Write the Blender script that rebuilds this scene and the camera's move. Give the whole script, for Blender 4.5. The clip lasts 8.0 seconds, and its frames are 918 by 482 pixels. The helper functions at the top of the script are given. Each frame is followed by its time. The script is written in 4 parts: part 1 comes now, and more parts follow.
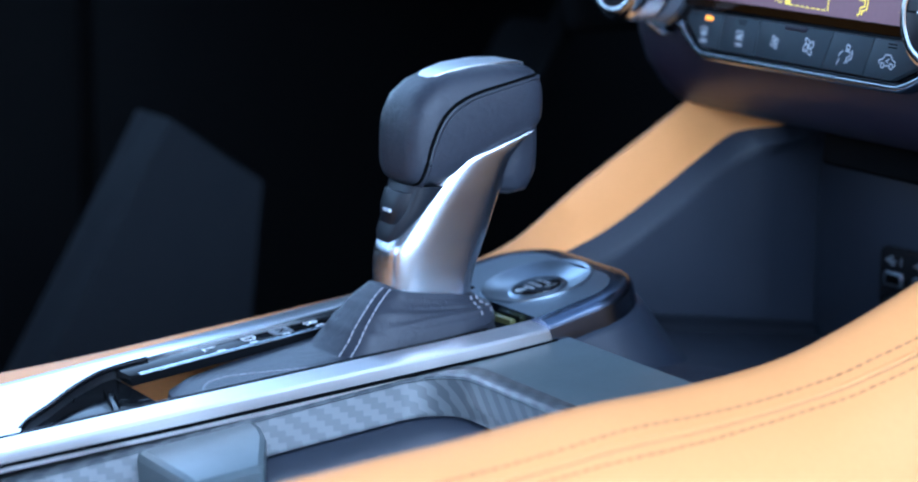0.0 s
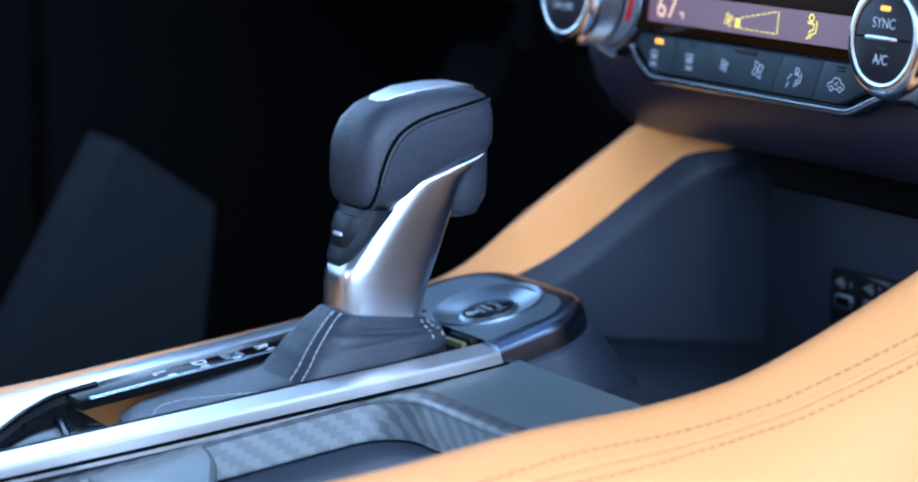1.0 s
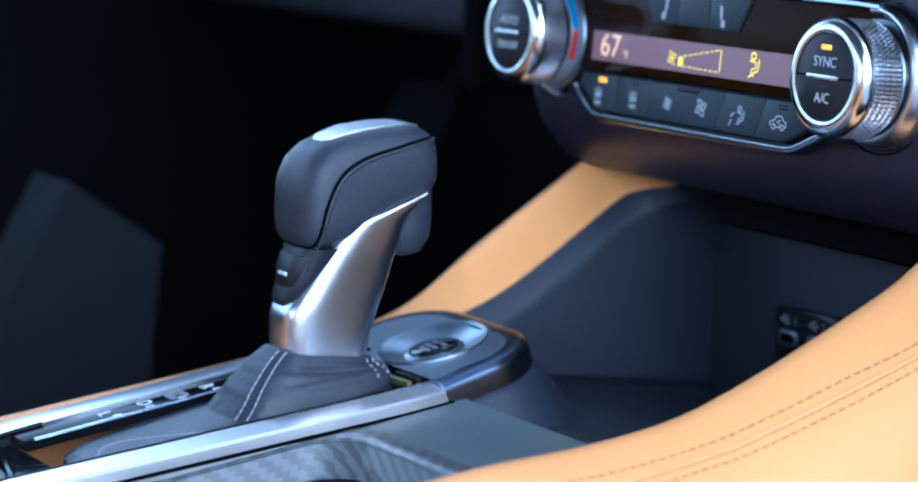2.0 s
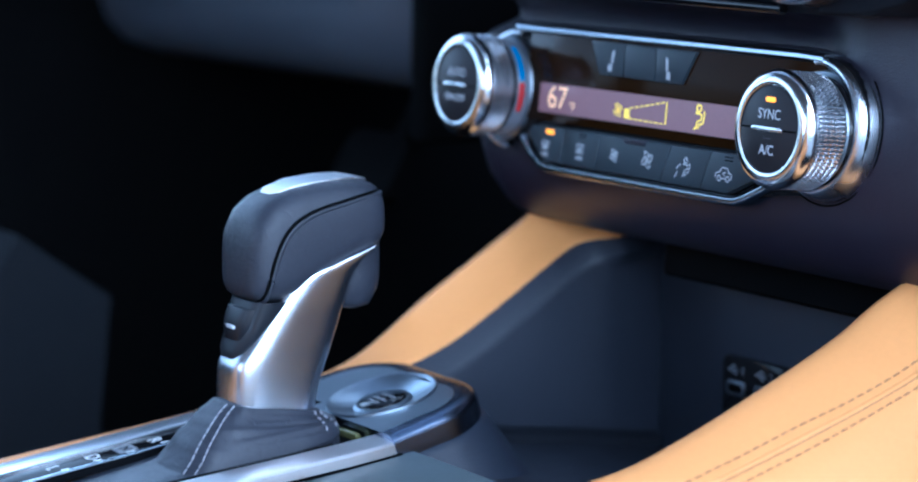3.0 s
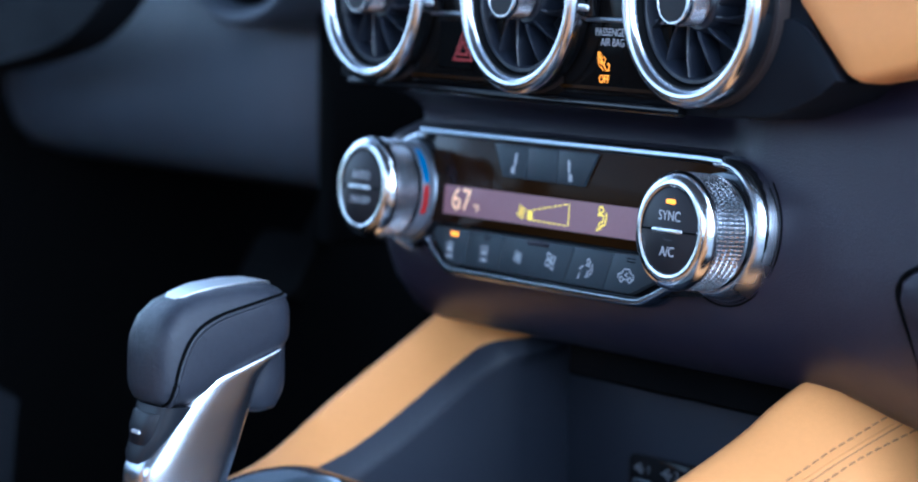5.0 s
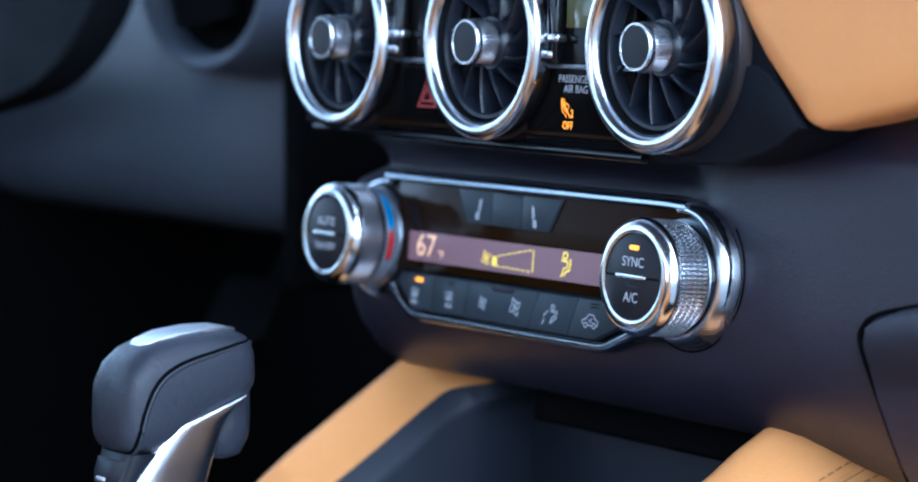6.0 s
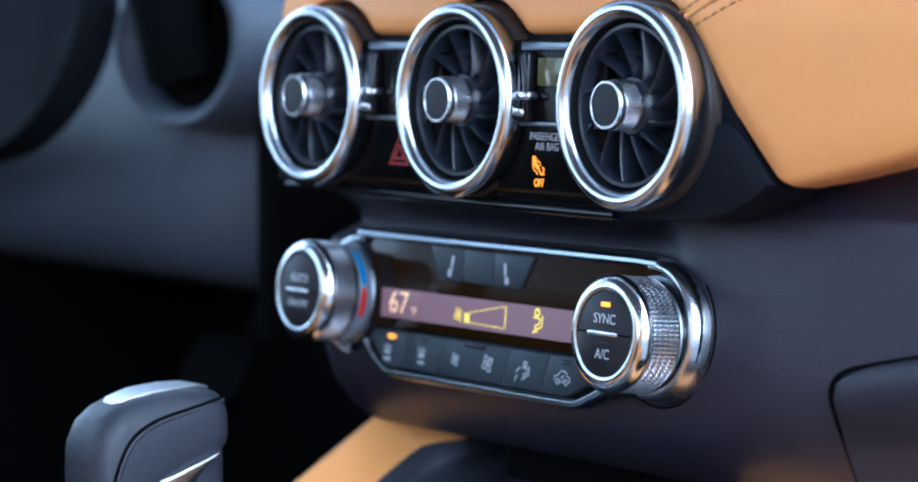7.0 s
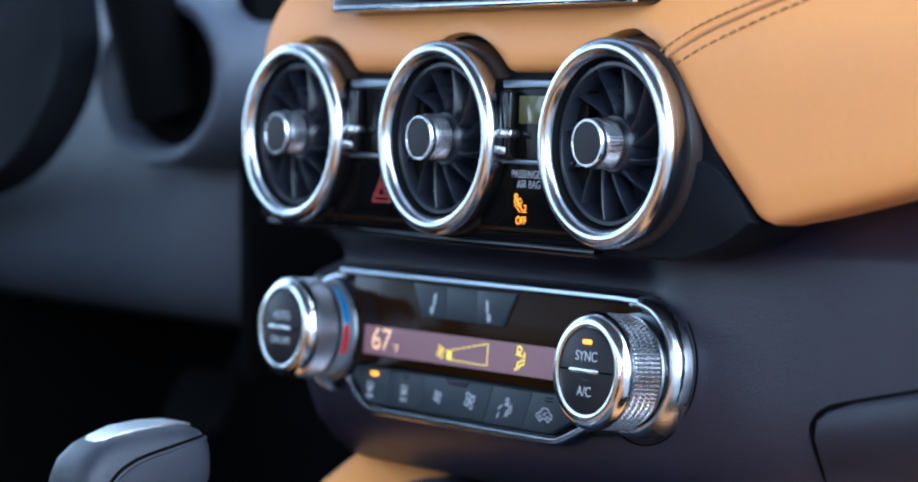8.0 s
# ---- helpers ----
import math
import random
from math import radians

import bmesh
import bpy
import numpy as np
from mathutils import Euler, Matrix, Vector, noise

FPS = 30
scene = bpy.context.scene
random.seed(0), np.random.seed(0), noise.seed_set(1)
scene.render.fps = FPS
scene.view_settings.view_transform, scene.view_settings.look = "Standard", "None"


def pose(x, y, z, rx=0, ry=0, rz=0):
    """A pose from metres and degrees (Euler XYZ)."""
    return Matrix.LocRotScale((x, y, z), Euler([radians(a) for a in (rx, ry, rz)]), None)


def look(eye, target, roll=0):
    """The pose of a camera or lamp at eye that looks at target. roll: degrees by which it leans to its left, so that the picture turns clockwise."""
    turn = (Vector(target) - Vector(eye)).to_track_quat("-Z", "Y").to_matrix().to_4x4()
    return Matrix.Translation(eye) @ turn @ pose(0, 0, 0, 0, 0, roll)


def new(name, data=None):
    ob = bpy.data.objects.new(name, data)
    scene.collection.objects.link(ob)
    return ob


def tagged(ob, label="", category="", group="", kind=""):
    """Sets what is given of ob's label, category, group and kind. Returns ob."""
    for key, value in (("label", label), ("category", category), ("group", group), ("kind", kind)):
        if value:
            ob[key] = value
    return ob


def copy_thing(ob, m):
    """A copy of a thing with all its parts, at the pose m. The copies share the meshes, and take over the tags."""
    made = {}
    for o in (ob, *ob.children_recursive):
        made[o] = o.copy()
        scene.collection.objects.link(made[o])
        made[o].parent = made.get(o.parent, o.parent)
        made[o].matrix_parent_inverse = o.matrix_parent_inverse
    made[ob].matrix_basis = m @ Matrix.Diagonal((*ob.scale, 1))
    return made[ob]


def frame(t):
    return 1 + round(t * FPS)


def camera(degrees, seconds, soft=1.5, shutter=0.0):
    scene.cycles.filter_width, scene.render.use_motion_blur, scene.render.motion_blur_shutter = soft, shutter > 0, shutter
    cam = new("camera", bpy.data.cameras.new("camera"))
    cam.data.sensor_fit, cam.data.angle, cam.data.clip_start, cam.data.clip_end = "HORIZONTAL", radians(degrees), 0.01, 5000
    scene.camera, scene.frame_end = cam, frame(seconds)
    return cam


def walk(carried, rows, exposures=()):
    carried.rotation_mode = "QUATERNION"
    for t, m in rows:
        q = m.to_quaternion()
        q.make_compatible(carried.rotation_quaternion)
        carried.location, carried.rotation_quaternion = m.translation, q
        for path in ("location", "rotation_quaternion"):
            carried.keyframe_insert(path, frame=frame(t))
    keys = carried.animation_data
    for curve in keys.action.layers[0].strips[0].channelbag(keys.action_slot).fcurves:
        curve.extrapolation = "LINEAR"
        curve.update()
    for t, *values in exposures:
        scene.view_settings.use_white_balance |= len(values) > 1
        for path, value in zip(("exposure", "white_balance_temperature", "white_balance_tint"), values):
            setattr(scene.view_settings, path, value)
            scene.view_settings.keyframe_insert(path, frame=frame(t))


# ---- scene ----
from math import sin, cos, pi, sqrt, tan

cam = camera(19.772, 8.0, soft=2.0)
cam.data.dof.use_dof, cam.data.dof.focus_distance, cam.data.dof.aperture_fstop = True, 1.08, 6.8
# seconds, eye x y z in metres, yaw, pitch, roll in degrees
ROWS = [
    (0.0, 0.9081, -0.6723, 0.6092, 60.211, -10.599, 0.675),
    (0.5, 0.9088, -0.6715, 0.6096, 59.790, -10.448, 0.688),
    (1.0, 0.9099, -0.6706, 0.6104, 59.253, -10.130, 0.714),
    (1.5, 0.9113, -0.6696, 0.6114, 58.713, -9.788, 0.688),
    (3.0, 0.9165, -0.6676, 0.6153, 57.211, -8.333, 0.526),
    (3.5, 0.9184, -0.6671, 0.6167, 56.715, -7.804, 0.481),
    (4.0, 0.9201, -0.6666, 0.6179, 56.253, -7.334, 0.432),
    (4.5, 0.9221, -0.6661, 0.6194, 55.800, -6.783, 0.317),
    (5.8, 0.9261, -0.6657, 0.6223, 54.858, -5.626, 0.226),
    (6.0, 0.9269, -0.6657, 0.6228, 54.731, -5.409, 0.182),
    (6.5, 0.9290, -0.6658, 0.6244, 54.472, -4.811, 0.032),
    (7.0, 0.9306, -0.6662, 0.6256, 54.213, -4.292, 0.036),
    (7.5, 0.9321, -0.6664, 0.6268, 54.043, -3.824, -0.042),
    (8.0, 0.9329, -0.6667, 0.6274, 53.871, -3.559, -0.000),
]
walk(cam, [(t, pose(x, y, z, 90 + p, 0, w) @ pose(0, 0, 0, 0, 0, r)) for t, x, y, z, w, p, r in ROWS], [(0.0, 0.92, 4280, 4), (3.5, 0.9, 4390, 4), (6.0, 0.89, 4560, 4), (8.0, 0.93, 4790, 4)])

# ---- light ----
world = bpy.data.worlds.new("sky")
scene.world = world
world.use_nodes = True
wn = world.node_tree
sky = wn.nodes.new("ShaderNodeTexSky")
sky.sky_type, sky.sun_disc = "NISHITA", False
sky.sun_elevation, sky.sun_rotation = radians(34), radians(106)
soften = wn.nodes.new("ShaderNodeHueSaturation")
soften.inputs["Saturation"].default_value = 0.45
wn.links.new(sky.outputs[0], soften.inputs["Color"])
wn.links.new(soften.outputs[0], wn.nodes["Background"].inputs[0])
wn.nodes["Background"].inputs[1].default_value = 0.18
sun_data = bpy.data.lights.new("sun", "SUN")
sun_data.energy, sun_data.angle, sun_data.color = 1.75, radians(60), (1.0, 0.97, 0.93)
sun = new("sun", sun_data)
sun.matrix_world = look((1.9, -0.65, 1.80), (0, -0.1, 0.45))


def window_light(name, m, w, h, power, color):
    """Sky light entering through a window opening."""
    d = bpy.data.lights.new(name, "AREA")
    d.shape, d.size, d.size_y, d.energy, d.color = "RECTANGLE", w, h, power, color
    ob = new(name, d)
    ob.matrix_world = m
    return ob


window_light("driver_window_light", look((-0.88, 0.12, 0.80), (0.4, -0.06, 0.55)), 0.75, 0.42, 1.7, (0.86, 0.94, 1.0))
window_light("passenger_window_light", look((0.90, 0.06, 0.86), (0.05, 0.0, 0.55)), 0.70, 0.40, 2.1, (1.0, 0.97, 0.94))
window_light("windscreen_light", look((0.0, 0.42, 1.08), (0.0, -0.05, 0.50)), 1.25, 0.50, 3.2, (0.96, 0.98, 1.0))
window_light("back_window_light", look((-0.88, -0.78, 0.84), (0.4, -0.35, 0.55)), 0.80, 0.42, 0.65, (0.88, 0.95, 1.0))
window_light("rear_window_light", look((-0.15, -1.9, 0.95), (0.0, 0.0, 0.50)), 1.5, 0.60, 5.8, (0.92, 0.96, 1.0))


# ---- materials ----
def mat(name, color, rough=0.5, metal=0.0, grain=0.0, scale=400.0, bump=0.0, vary=0.12, coat=0.0, spec=0.5, emit=None, power=0.0, crease=0.0):
    """A surface with colour variation at two scales, fine relief and roughness wear."""
    m = bpy.data.materials.new(name)
    m.use_nodes = True
    t = m.node_tree
    b = t.nodes["Principled BSDF"]
    b.inputs["Metallic"].default_value = metal
    b.inputs["Coat Weight"].default_value = coat
    b.inputs["Coat Roughness"].default_value = 0.06
    b.inputs["Specular IOR Level"].default_value = spec
    co = t.nodes.new("ShaderNodeTexCoord")
    big = t.nodes.new("ShaderNodeTexNoise")
    big.inputs["Scale"].default_value, big.inputs["Detail"].default_value = 22.0, 4.0
    fine = t.nodes.new("ShaderNodeTexNoise")
    fine.inputs["Scale"].default_value, fine.inputs["Detail"].default_value = scale, 3.0
    mixf = t.nodes.new("ShaderNodeMath")
    mixf.operation = "ADD"
    for n in (big, fine):
        t.links.new(co.outputs["Object"], n.inputs["Vector"])
    t.links.new(big.outputs["Fac"], mixf.inputs[0])
    t.links.new(fine.outputs["Fac"], mixf.inputs[1])
    ramp = t.nodes.new("ShaderNodeMapRange")
    ramp.inputs["From Min"].default_value, ramp.inputs["From Max"].default_value = 0.6, 1.4
    ramp.inputs["To Min"].default_value, ramp.inputs["To Max"].default_value = 1.0 - vary, 1.0 + vary
    t.links.new(mixf.outputs[0], ramp.inputs["Value"])
    sc = t.nodes.new("ShaderNodeVectorMath")
    sc.operation = "SCALE"
    sc.inputs[0].default_value = color
    t.links.new(ramp.outputs[0], sc.inputs["Scale"])
    t.links.new(sc.outputs[0], b.inputs["Base Color"])
    rr = t.nodes.new("ShaderNodeMapRange")
    rr.inputs["From Min"].default_value, rr.inputs["From Max"].default_value = 0.3, 0.7
    rr.inputs["To Min"].default_value, rr.inputs["To Max"].default_value = rough * (0.97 if metal else 0.85), min(1.0, rough * (1.03 if metal else 1.15))
    t.links.new(big.outputs["Fac"], rr.inputs["Value"])
    t.links.new(rr.outputs[0], b.inputs["Roughness"])
    if bump:
        vo = t.nodes.new("ShaderNodeTexVoronoi" if grain else "ShaderNodeTexNoise")
        vo.inputs["Scale"].default_value = grain or scale
        t.links.new(co.outputs["Object"], vo.inputs["Vector"])
        bp = t.nodes.new("ShaderNodeBump")
        bp.inputs["Strength"].default_value, bp.inputs["Distance"].default_value = bump, 0.0004
        t.links.new(vo.outputs["Distance" if grain else "Fac"], bp.inputs["Height"])
        t.links.new(bp.outputs[0], b.inputs["Normal"])
        if crease:
            wr = t.nodes.new("ShaderNodeTexNoise")
            wr.inputs["Scale"].default_value, wr.inputs["Detail"].default_value, wr.inputs["Distortion"].default_value = 190.0, 5.0, 1.2
            t.links.new(co.outputs["Object"], wr.inputs["Vector"])
            b2 = t.nodes.new("ShaderNodeBump")
            b2.inputs["Strength"].default_value, b2.inputs["Distance"].default_value = crease, 0.0012
            t.links.new(wr.outputs["Fac"], b2.inputs["Height"])
            t.links.new(bp.outputs[0], b2.inputs["Normal"])
            t.links.new(b2.outputs[0], b.inputs["Normal"])
    if emit:
        b.inputs["Emission Color"].default_value = (*emit, 1)
        b.inputs["Emission Strength"].default_value = power
    return m


TAN = mat("tan_leather", (0.67, 0.298, 0.090), 0.46, spec=0.25, grain=1400, bump=0.22, vary=0.035, crease=0.02)
TAN_THREAD = mat("tan_thread", (0.30, 0.14, 0.05), 0.7)
DARK = mat("dark_soft_plastic", (0.0112, 0.0090, 0.0190), 0.40, grain=1500, bump=0.3, spec=0.5)
BORE = mat("vent_bore_black", (0.0045, 0.005, 0.006), 0.5, spec=0.15)
TRAY = mat("grained_tray_plastic", (0.0165, 0.0200, 0.031), 0.48, grain=1500, bump=0.3, spec=0.4)
MATT_PLATE = mat("black_indicator_plate", (0.004, 0.0042, 0.005), 0.12, spec=0.03)
DARK_SMOOTH = mat("dark_smooth_plastic", (0.009, 0.0105, 0.015), 0.34, vary=0.08, spec=0.35)
DECK = mat("smooth_deck_plastic", (0.076, 0.094, 0.102), 0.42, vary=0.1, spec=0.6)
GLOSS = mat("piano_black", (0.005, 0.005, 0.006), 0.08, spec=0.3, vary=0.05)
GAP = mat("gap_black", (0.005, 0.0045, 0.0045), 0.12, spec=0.08, vary=0.05)
TRIM = mat("trim_metal", (0.40, 0.44, 0.50), 0.22, 1.0, vary=0.05)
LETTER = mat("white_letter", (0.80, 0.82, 0.85), 0.5)
# so dark that it also carries the shade of gaps and recesses
BLACK = mat("matte_black_and_shade", (0.0016, 0.0017, 0.002), 0.8, spec=0.04)
NECK_METAL = mat("neck_metal", (0.70, 0.71, 0.76), 0.26, 1.0, vary=0.015)
# frame metal with the dark navy reflection put into its base colour
RIM = mat("dark_reflecting_rim_metal", (0.18, 0.21, 0.29), 0.24, 1.0, vary=0.05)
LEATHER = mat("black_leather", (0.024, 0.026, 0.036), 0.42, grain=2400, bump=0.25, spec=0.36, crease=0.30)
SATIN = mat("satin_silver", (0.68, 0.69, 0.72), 0.22, 1.0, scale=900, vary=0.04)
CHROME = mat("polished_chrome", (0.78, 0.79, 0.8), 0.07, 1.0, vary=0.03)
VANE = mat("vane_plastic", (0.012, 0.0145, 0.023), 0.30, vary=0.1, spec=0.45)
MARKED = mat("marked_grey_plastic", (0.13, 0.14, 0.17), 0.35, vary=0.08)
BEZEL = mat("bezel_metal", (0.58, 0.60, 0.65), 0.27, 1.0, vary=0.04)
RAIL = mat("rail_metal", (0.90, 0.86, 0.84), 0.36, 1.0, scale=900, vary=0.03)
KNURL = mat("knurled_metal", (0.66, 0.67, 0.70), 0.24, 1.0, vary=0.05)
CARBON = mat("carbon_pattern", (0.05, 0.056, 0.066), 0.4, vary=0.1, coat=0.1)


def twill(m, pitch, dark, light):
    """A twill weave of two tones over a material."""
    t = m.node_tree
    b = t.nodes["Principled BSDF"]
    co = t.nodes.new("ShaderNodeTexCoord")
    sep = t.nodes.new("ShaderNodeSeparateXYZ")
    t.links.new(co.outputs["Object"], sep.inputs[0])

    def op(kind, a, c):
        n = t.nodes.new("ShaderNodeMath")
        n.operation = kind
        for i, v in enumerate((a, c)):
            if isinstance(v, (int, float)):
                n.inputs[i].default_value = v
            else:
                t.links.new(v, n.inputs[i])
        return n.outputs[0]

    u = op("FLOOR", op("MULTIPLY", sep.outputs["Y"], 0.6 / pitch), 0)
    v = op("FLOOR", op("MULTIPLY", op("ADD", sep.outputs["Z"], op("MULTIPLY", sep.outputs["X"], 0.8)), 1 / pitch), 0)
    k = op("FLOORED_MODULO", op("ADD", u, v), 4.0)
    f = op("LESS_THAN", k, 1.5)
    mix = t.nodes.new("ShaderNodeMix")
    mix.data_type = "RGBA"
    t.links.new(f, mix.inputs["Factor"])
    mix.inputs["A"].default_value, mix.inputs["B"].default_value = (*dark, 1), (*light, 1)
    t.links.new(mix.outputs["Result"], b.inputs["Base Color"])
    bp = t.nodes.new("ShaderNodeBump")
    bp.inputs["Strength"].default_value, bp.inputs["Distance"].default_value = 0.3, 0.0003
    t.links.new(f, bp.inputs["Height"])
    t.links.new(bp.outputs[0], b.inputs["Normal"])


twill(CARBON, 0.0021, (0.048, 0.053, 0.060), (0.086, 0.093, 0.100))
LINER = mat("well_liner_plastic", (0.026, 0.030, 0.046), 0.34, vary=0.08)
WRAP = mat("black_tail_wrap", (0.005, 0.006, 0.009), 0.6, grain=1500, bump=0.2, spec=0.10)
INSERT = mat("brushed_insert", (0.86, 0.87, 0.89), 0.38, 1.0, vary=0.04)
KNOB_METAL = mat("knob_satin_chrome", (0.76, 0.77, 0.79), 0.17, 1.0, vary=0.04)
GREY = mat("grey_lower_trim", (0.052, 0.062, 0.084), 0.5, grain=1500, bump=0.3, spec=0.35)
FOOT = mat("footwell_rubber", (0.0060, 0.0072, 0.0098), 0.8, spec=0.10)
BUTTON = mat("button_grey", (0.028, 0.038, 0.048), 0.45, vary=0.06, spec=0.25)
FACE = mat("knob_face_black", (0.014, 0.013, 0.016), 0.45, vary=0.06, spec=0.2)
WHITE_INK = mat("white_print", (0.42, 0.44, 0.48), 0.5)
GREY_INK = mat("grey_print", (0.16, 0.17, 0.19), 0.5)
SILVER = mat("satin_trim_metal", (0.74, 0.76, 0.80), 0.28, 1.0, scale=900, vary=0.04)
GUN = mat("dark_satin_metal", (0.26, 0.29, 0.33), 0.36, 1.0, vary=0.05)
BROWN = mat("dark_brown_plastic", (0.020, 0.014, 0.013), 0.35, vary=0.1)
OLIVE = mat("olive_lcd_and_reflection", (0.10, 0.10, 0.04), 0.15, vary=0.06)
AMBER = mat("amber_lamp", (0.9, 0.4, 0.02), 0.4, emit=(1.0, 0.24, 0.003), power=1.1)
LCD_AMBER = mat("lcd_amber", (0.6, 0.42, 0.05), 0.4, emit=(0.9, 0.6, 0.05), power=0.55)
LCD_PEACH = mat("lcd_peach", (0.6, 0.38, 0.22), 0.4, emit=(0.9, 0.46, 0.22), power=0.5)
LCD = mat("lcd_violet", (0.11, 0.06, 0.07), 0.2, emit=(0.3, 0.15, 0.17), power=0.25, vary=0.08)
SMOKED = mat("smoked_brown_panel", (0.016, 0.007, 0.002), 0.10, spec=0.035)
RED = mat("red_mark", (0.42, 0.012, 0.012), 0.35)
BLUE = mat("blue_mark", (0.02, 0.2, 0.5), 0.35)
THREAD = mat("grey_thread", (0.22, 0.22, 0.25), 0.7)
CONCRETE = mat("pale_concrete", (0.34, 0.34, 0.33), 0.85, scale=60, bump=0.2)
CLOTH = mat("plain_lining", (0.05, 0.05, 0.055), 0.9, scale=300, bump=0.3)


# ---- shaping helpers ----
def part(name, bm, material, parent=None, label="", smooth=50):
    me = bpy.data.meshes.new(name)
    bmesh.ops.recalc_face_normals(bm, faces=bm.faces)
    for f in bm.faces:
        f.smooth = True
    for e in bm.edges:
        if len(e.link_faces) == 2 and e.calc_face_angle(0) > radians(smooth):
            e.smooth = False
    bm.to_mesh(me)
    bm.free()
    me.materials.append(material)
    ob = new(name, me)
    if parent:
        ob.parent = parent
    if label:
        ob["label"] = label
    return ob


def thing(name, label, category, m=None, group="", kind=""):
    ob = new(name)
    ob.empty_display_size = 0.02
    if m is not None:
        ob.matrix_basis = m
    return tagged(ob, label, category, group, kind)


def loft(rings, closed=True, caps=True, bm=None):
    """Skin over rings of points, ring by ring."""
    bm = bm or bmesh.new()
    rows = [[bm.verts.new(p) for p in r] for r in rings]
    n = len(rows[0])
    for a, b in zip(rows, rows[1:]):
        for i in range(n if closed else n - 1):
            j = (i + 1) % n
            bm.faces.new((a[i], a[j], b[j], b[i]))
    if caps and closed:
        bm.faces.new(rows[0])
        bm.faces.new(rows[-1])
    return bm


def lathe(profile, segs=64, center=(0, 0, 0), bm=None, close=False):
    """Turn (radius, height) pairs about the local z axis."""
    bm = bm or bmesh.new()
    rows = []
    for r, h in profile:
        rows.append([bm.verts.new((center[0] + r * cos(2 * pi * k / segs), center[1] + r * sin(2 * pi * k / segs), center[2] + h)) for k in range(segs)])
    if close:
        rows.append(rows[0])
    for a, b in zip(rows, rows[1:]):
        for i in range(segs):
            j = (i + 1) % segs
            bm.faces.new((a[i], a[j], b[j], b[i]))
    if not close:
        for row, (r, h) in ((rows[0], profile[0]), (rows[-1], profile[-1])):
            bm.faces.new(row)
    return bm


def slab(points, z0, z1, bevel=0.0, segs=2, bm=None):
    """An outline in the local xy plane, given depth from z0 to z1, with rounded front edges."""
    bm = bm or bmesh.new()
    a = [bm.verts.new((x, y, z0)) for x, y in points]
    b = [bm.verts.new((x, y, z1)) for x, y in points]
    n = len(points)
    sides = [bm.faces.new((a[i], a[(i + 1) % n], b[(i + 1) % n], b[i])) for i in range(n)]
    bm.faces.new(a)
    top = bm.faces.new(b)
    if bevel:
        bmesh.ops.bevel(bm, geom=list(top.edges), offset=bevel, segments=segs, profile=0.5, affect="EDGES")
    return bm


def rounded(w, h, r, cx=0.0, cy=0.0, n=6):
    pts = []
    for sx, sy, a0 in ((1, 1, 0), (-1, 1, 90), (-1, -1, 180), (1, -1, 270)):
        for k in range(n + 1):
            a = radians(a0 + 90 * k / n)
            pts.append((cx + sx * (w / 2 - r) + r * cos(a), cy + sy * (h / 2 - r) + r * sin(a)))
    return pts


def smooth_line(points, n):
    """n + 1 points along a Catmull-Rom curve through the given ones."""
    P = [Vector(p) for p in points]
    P = [P[0] * 2 - P[1]] + P + [P[-1] * 2 - P[-2]]
    out = []
    m = len(P) - 3
    for k in range(n + 1):
        u = min(m - 1e-9, m * k / n)
        i = int(u)
        f = u - i
        a, b, c, d = P[i:i + 4]
        out.append(0.5 * ((2 * b) + (c - a) * f + (2 * a - 5 * b + 4 * c - d) * f * f + (3 * b - a - 3 * c + d) * f ** 3))
    return out


def tube(points, r, segs=8, closed=False, bm=None):
    """A round cord along points."""
    P = [Vector(p) for p in points]
    rings = []
    n = len(P)
    for i, p in enumerate(P):
        d = (P[(i + 1) % n] - P[i - 1]) if closed else (P[min(i + 1, n - 1)] - P[max(i - 1, 0)])
        d.normalize()
        u = d.cross(Vector((0.1, 0.2, 1.0)))
        u.normalize()
        v = d.cross(u)
        rings.append([p + r * (cos(2 * pi * k / segs) * u + sin(2 * pi * k / segs) * v) for k in range(segs)])
    if closed:
        rings.append(rings[0])
    return loft(rings, True, not closed, bm)


def lerp_table(table, x):
    """Straight-line interpolation in a table of (x, values...)."""
    if x <= table[0][0]:
        return table[0][1:]
    for a, b in zip(table, table[1:]):
        if x <= b[0]:
            f = (x - a[0]) / (b[0] - a[0])
            return tuple(p + (q - p) * f for p, q in zip(a[1:], b[1:]))
    return table[-1][1:]


def sgn_pow(v, e):
    return math.copysign(abs(v) ** e, v)



def lettering(text, size, x, y, z, material, parent, turn=0, narrow=1.0):
    """Raised print in the local xy plane of its parent."""
    cu = bpy.data.curves.new("print", "FONT")
    cu.body, cu.size, cu.extrude = text, size, 0.00006
    cu.align_x, cu.align_y = "CENTER", "CENTER"
    tmp = new("print", cu)
    bpy.context.view_layer.update()
    me = bpy.data.meshes.new_from_object(tmp.evaluated_get(bpy.context.evaluated_depsgraph_get()))
    bpy.data.objects.remove(tmp)
    bpy.data.curves.remove(cu)
    me.transform(pose(x, y, z, 0, 0, turn) @ Matrix.Diagonal((narrow, 1, 1, 1)))
    me.materials.clear()
    me.materials.append(material)
    ob = new("print", me)
    ob.parent = parent
    return ob


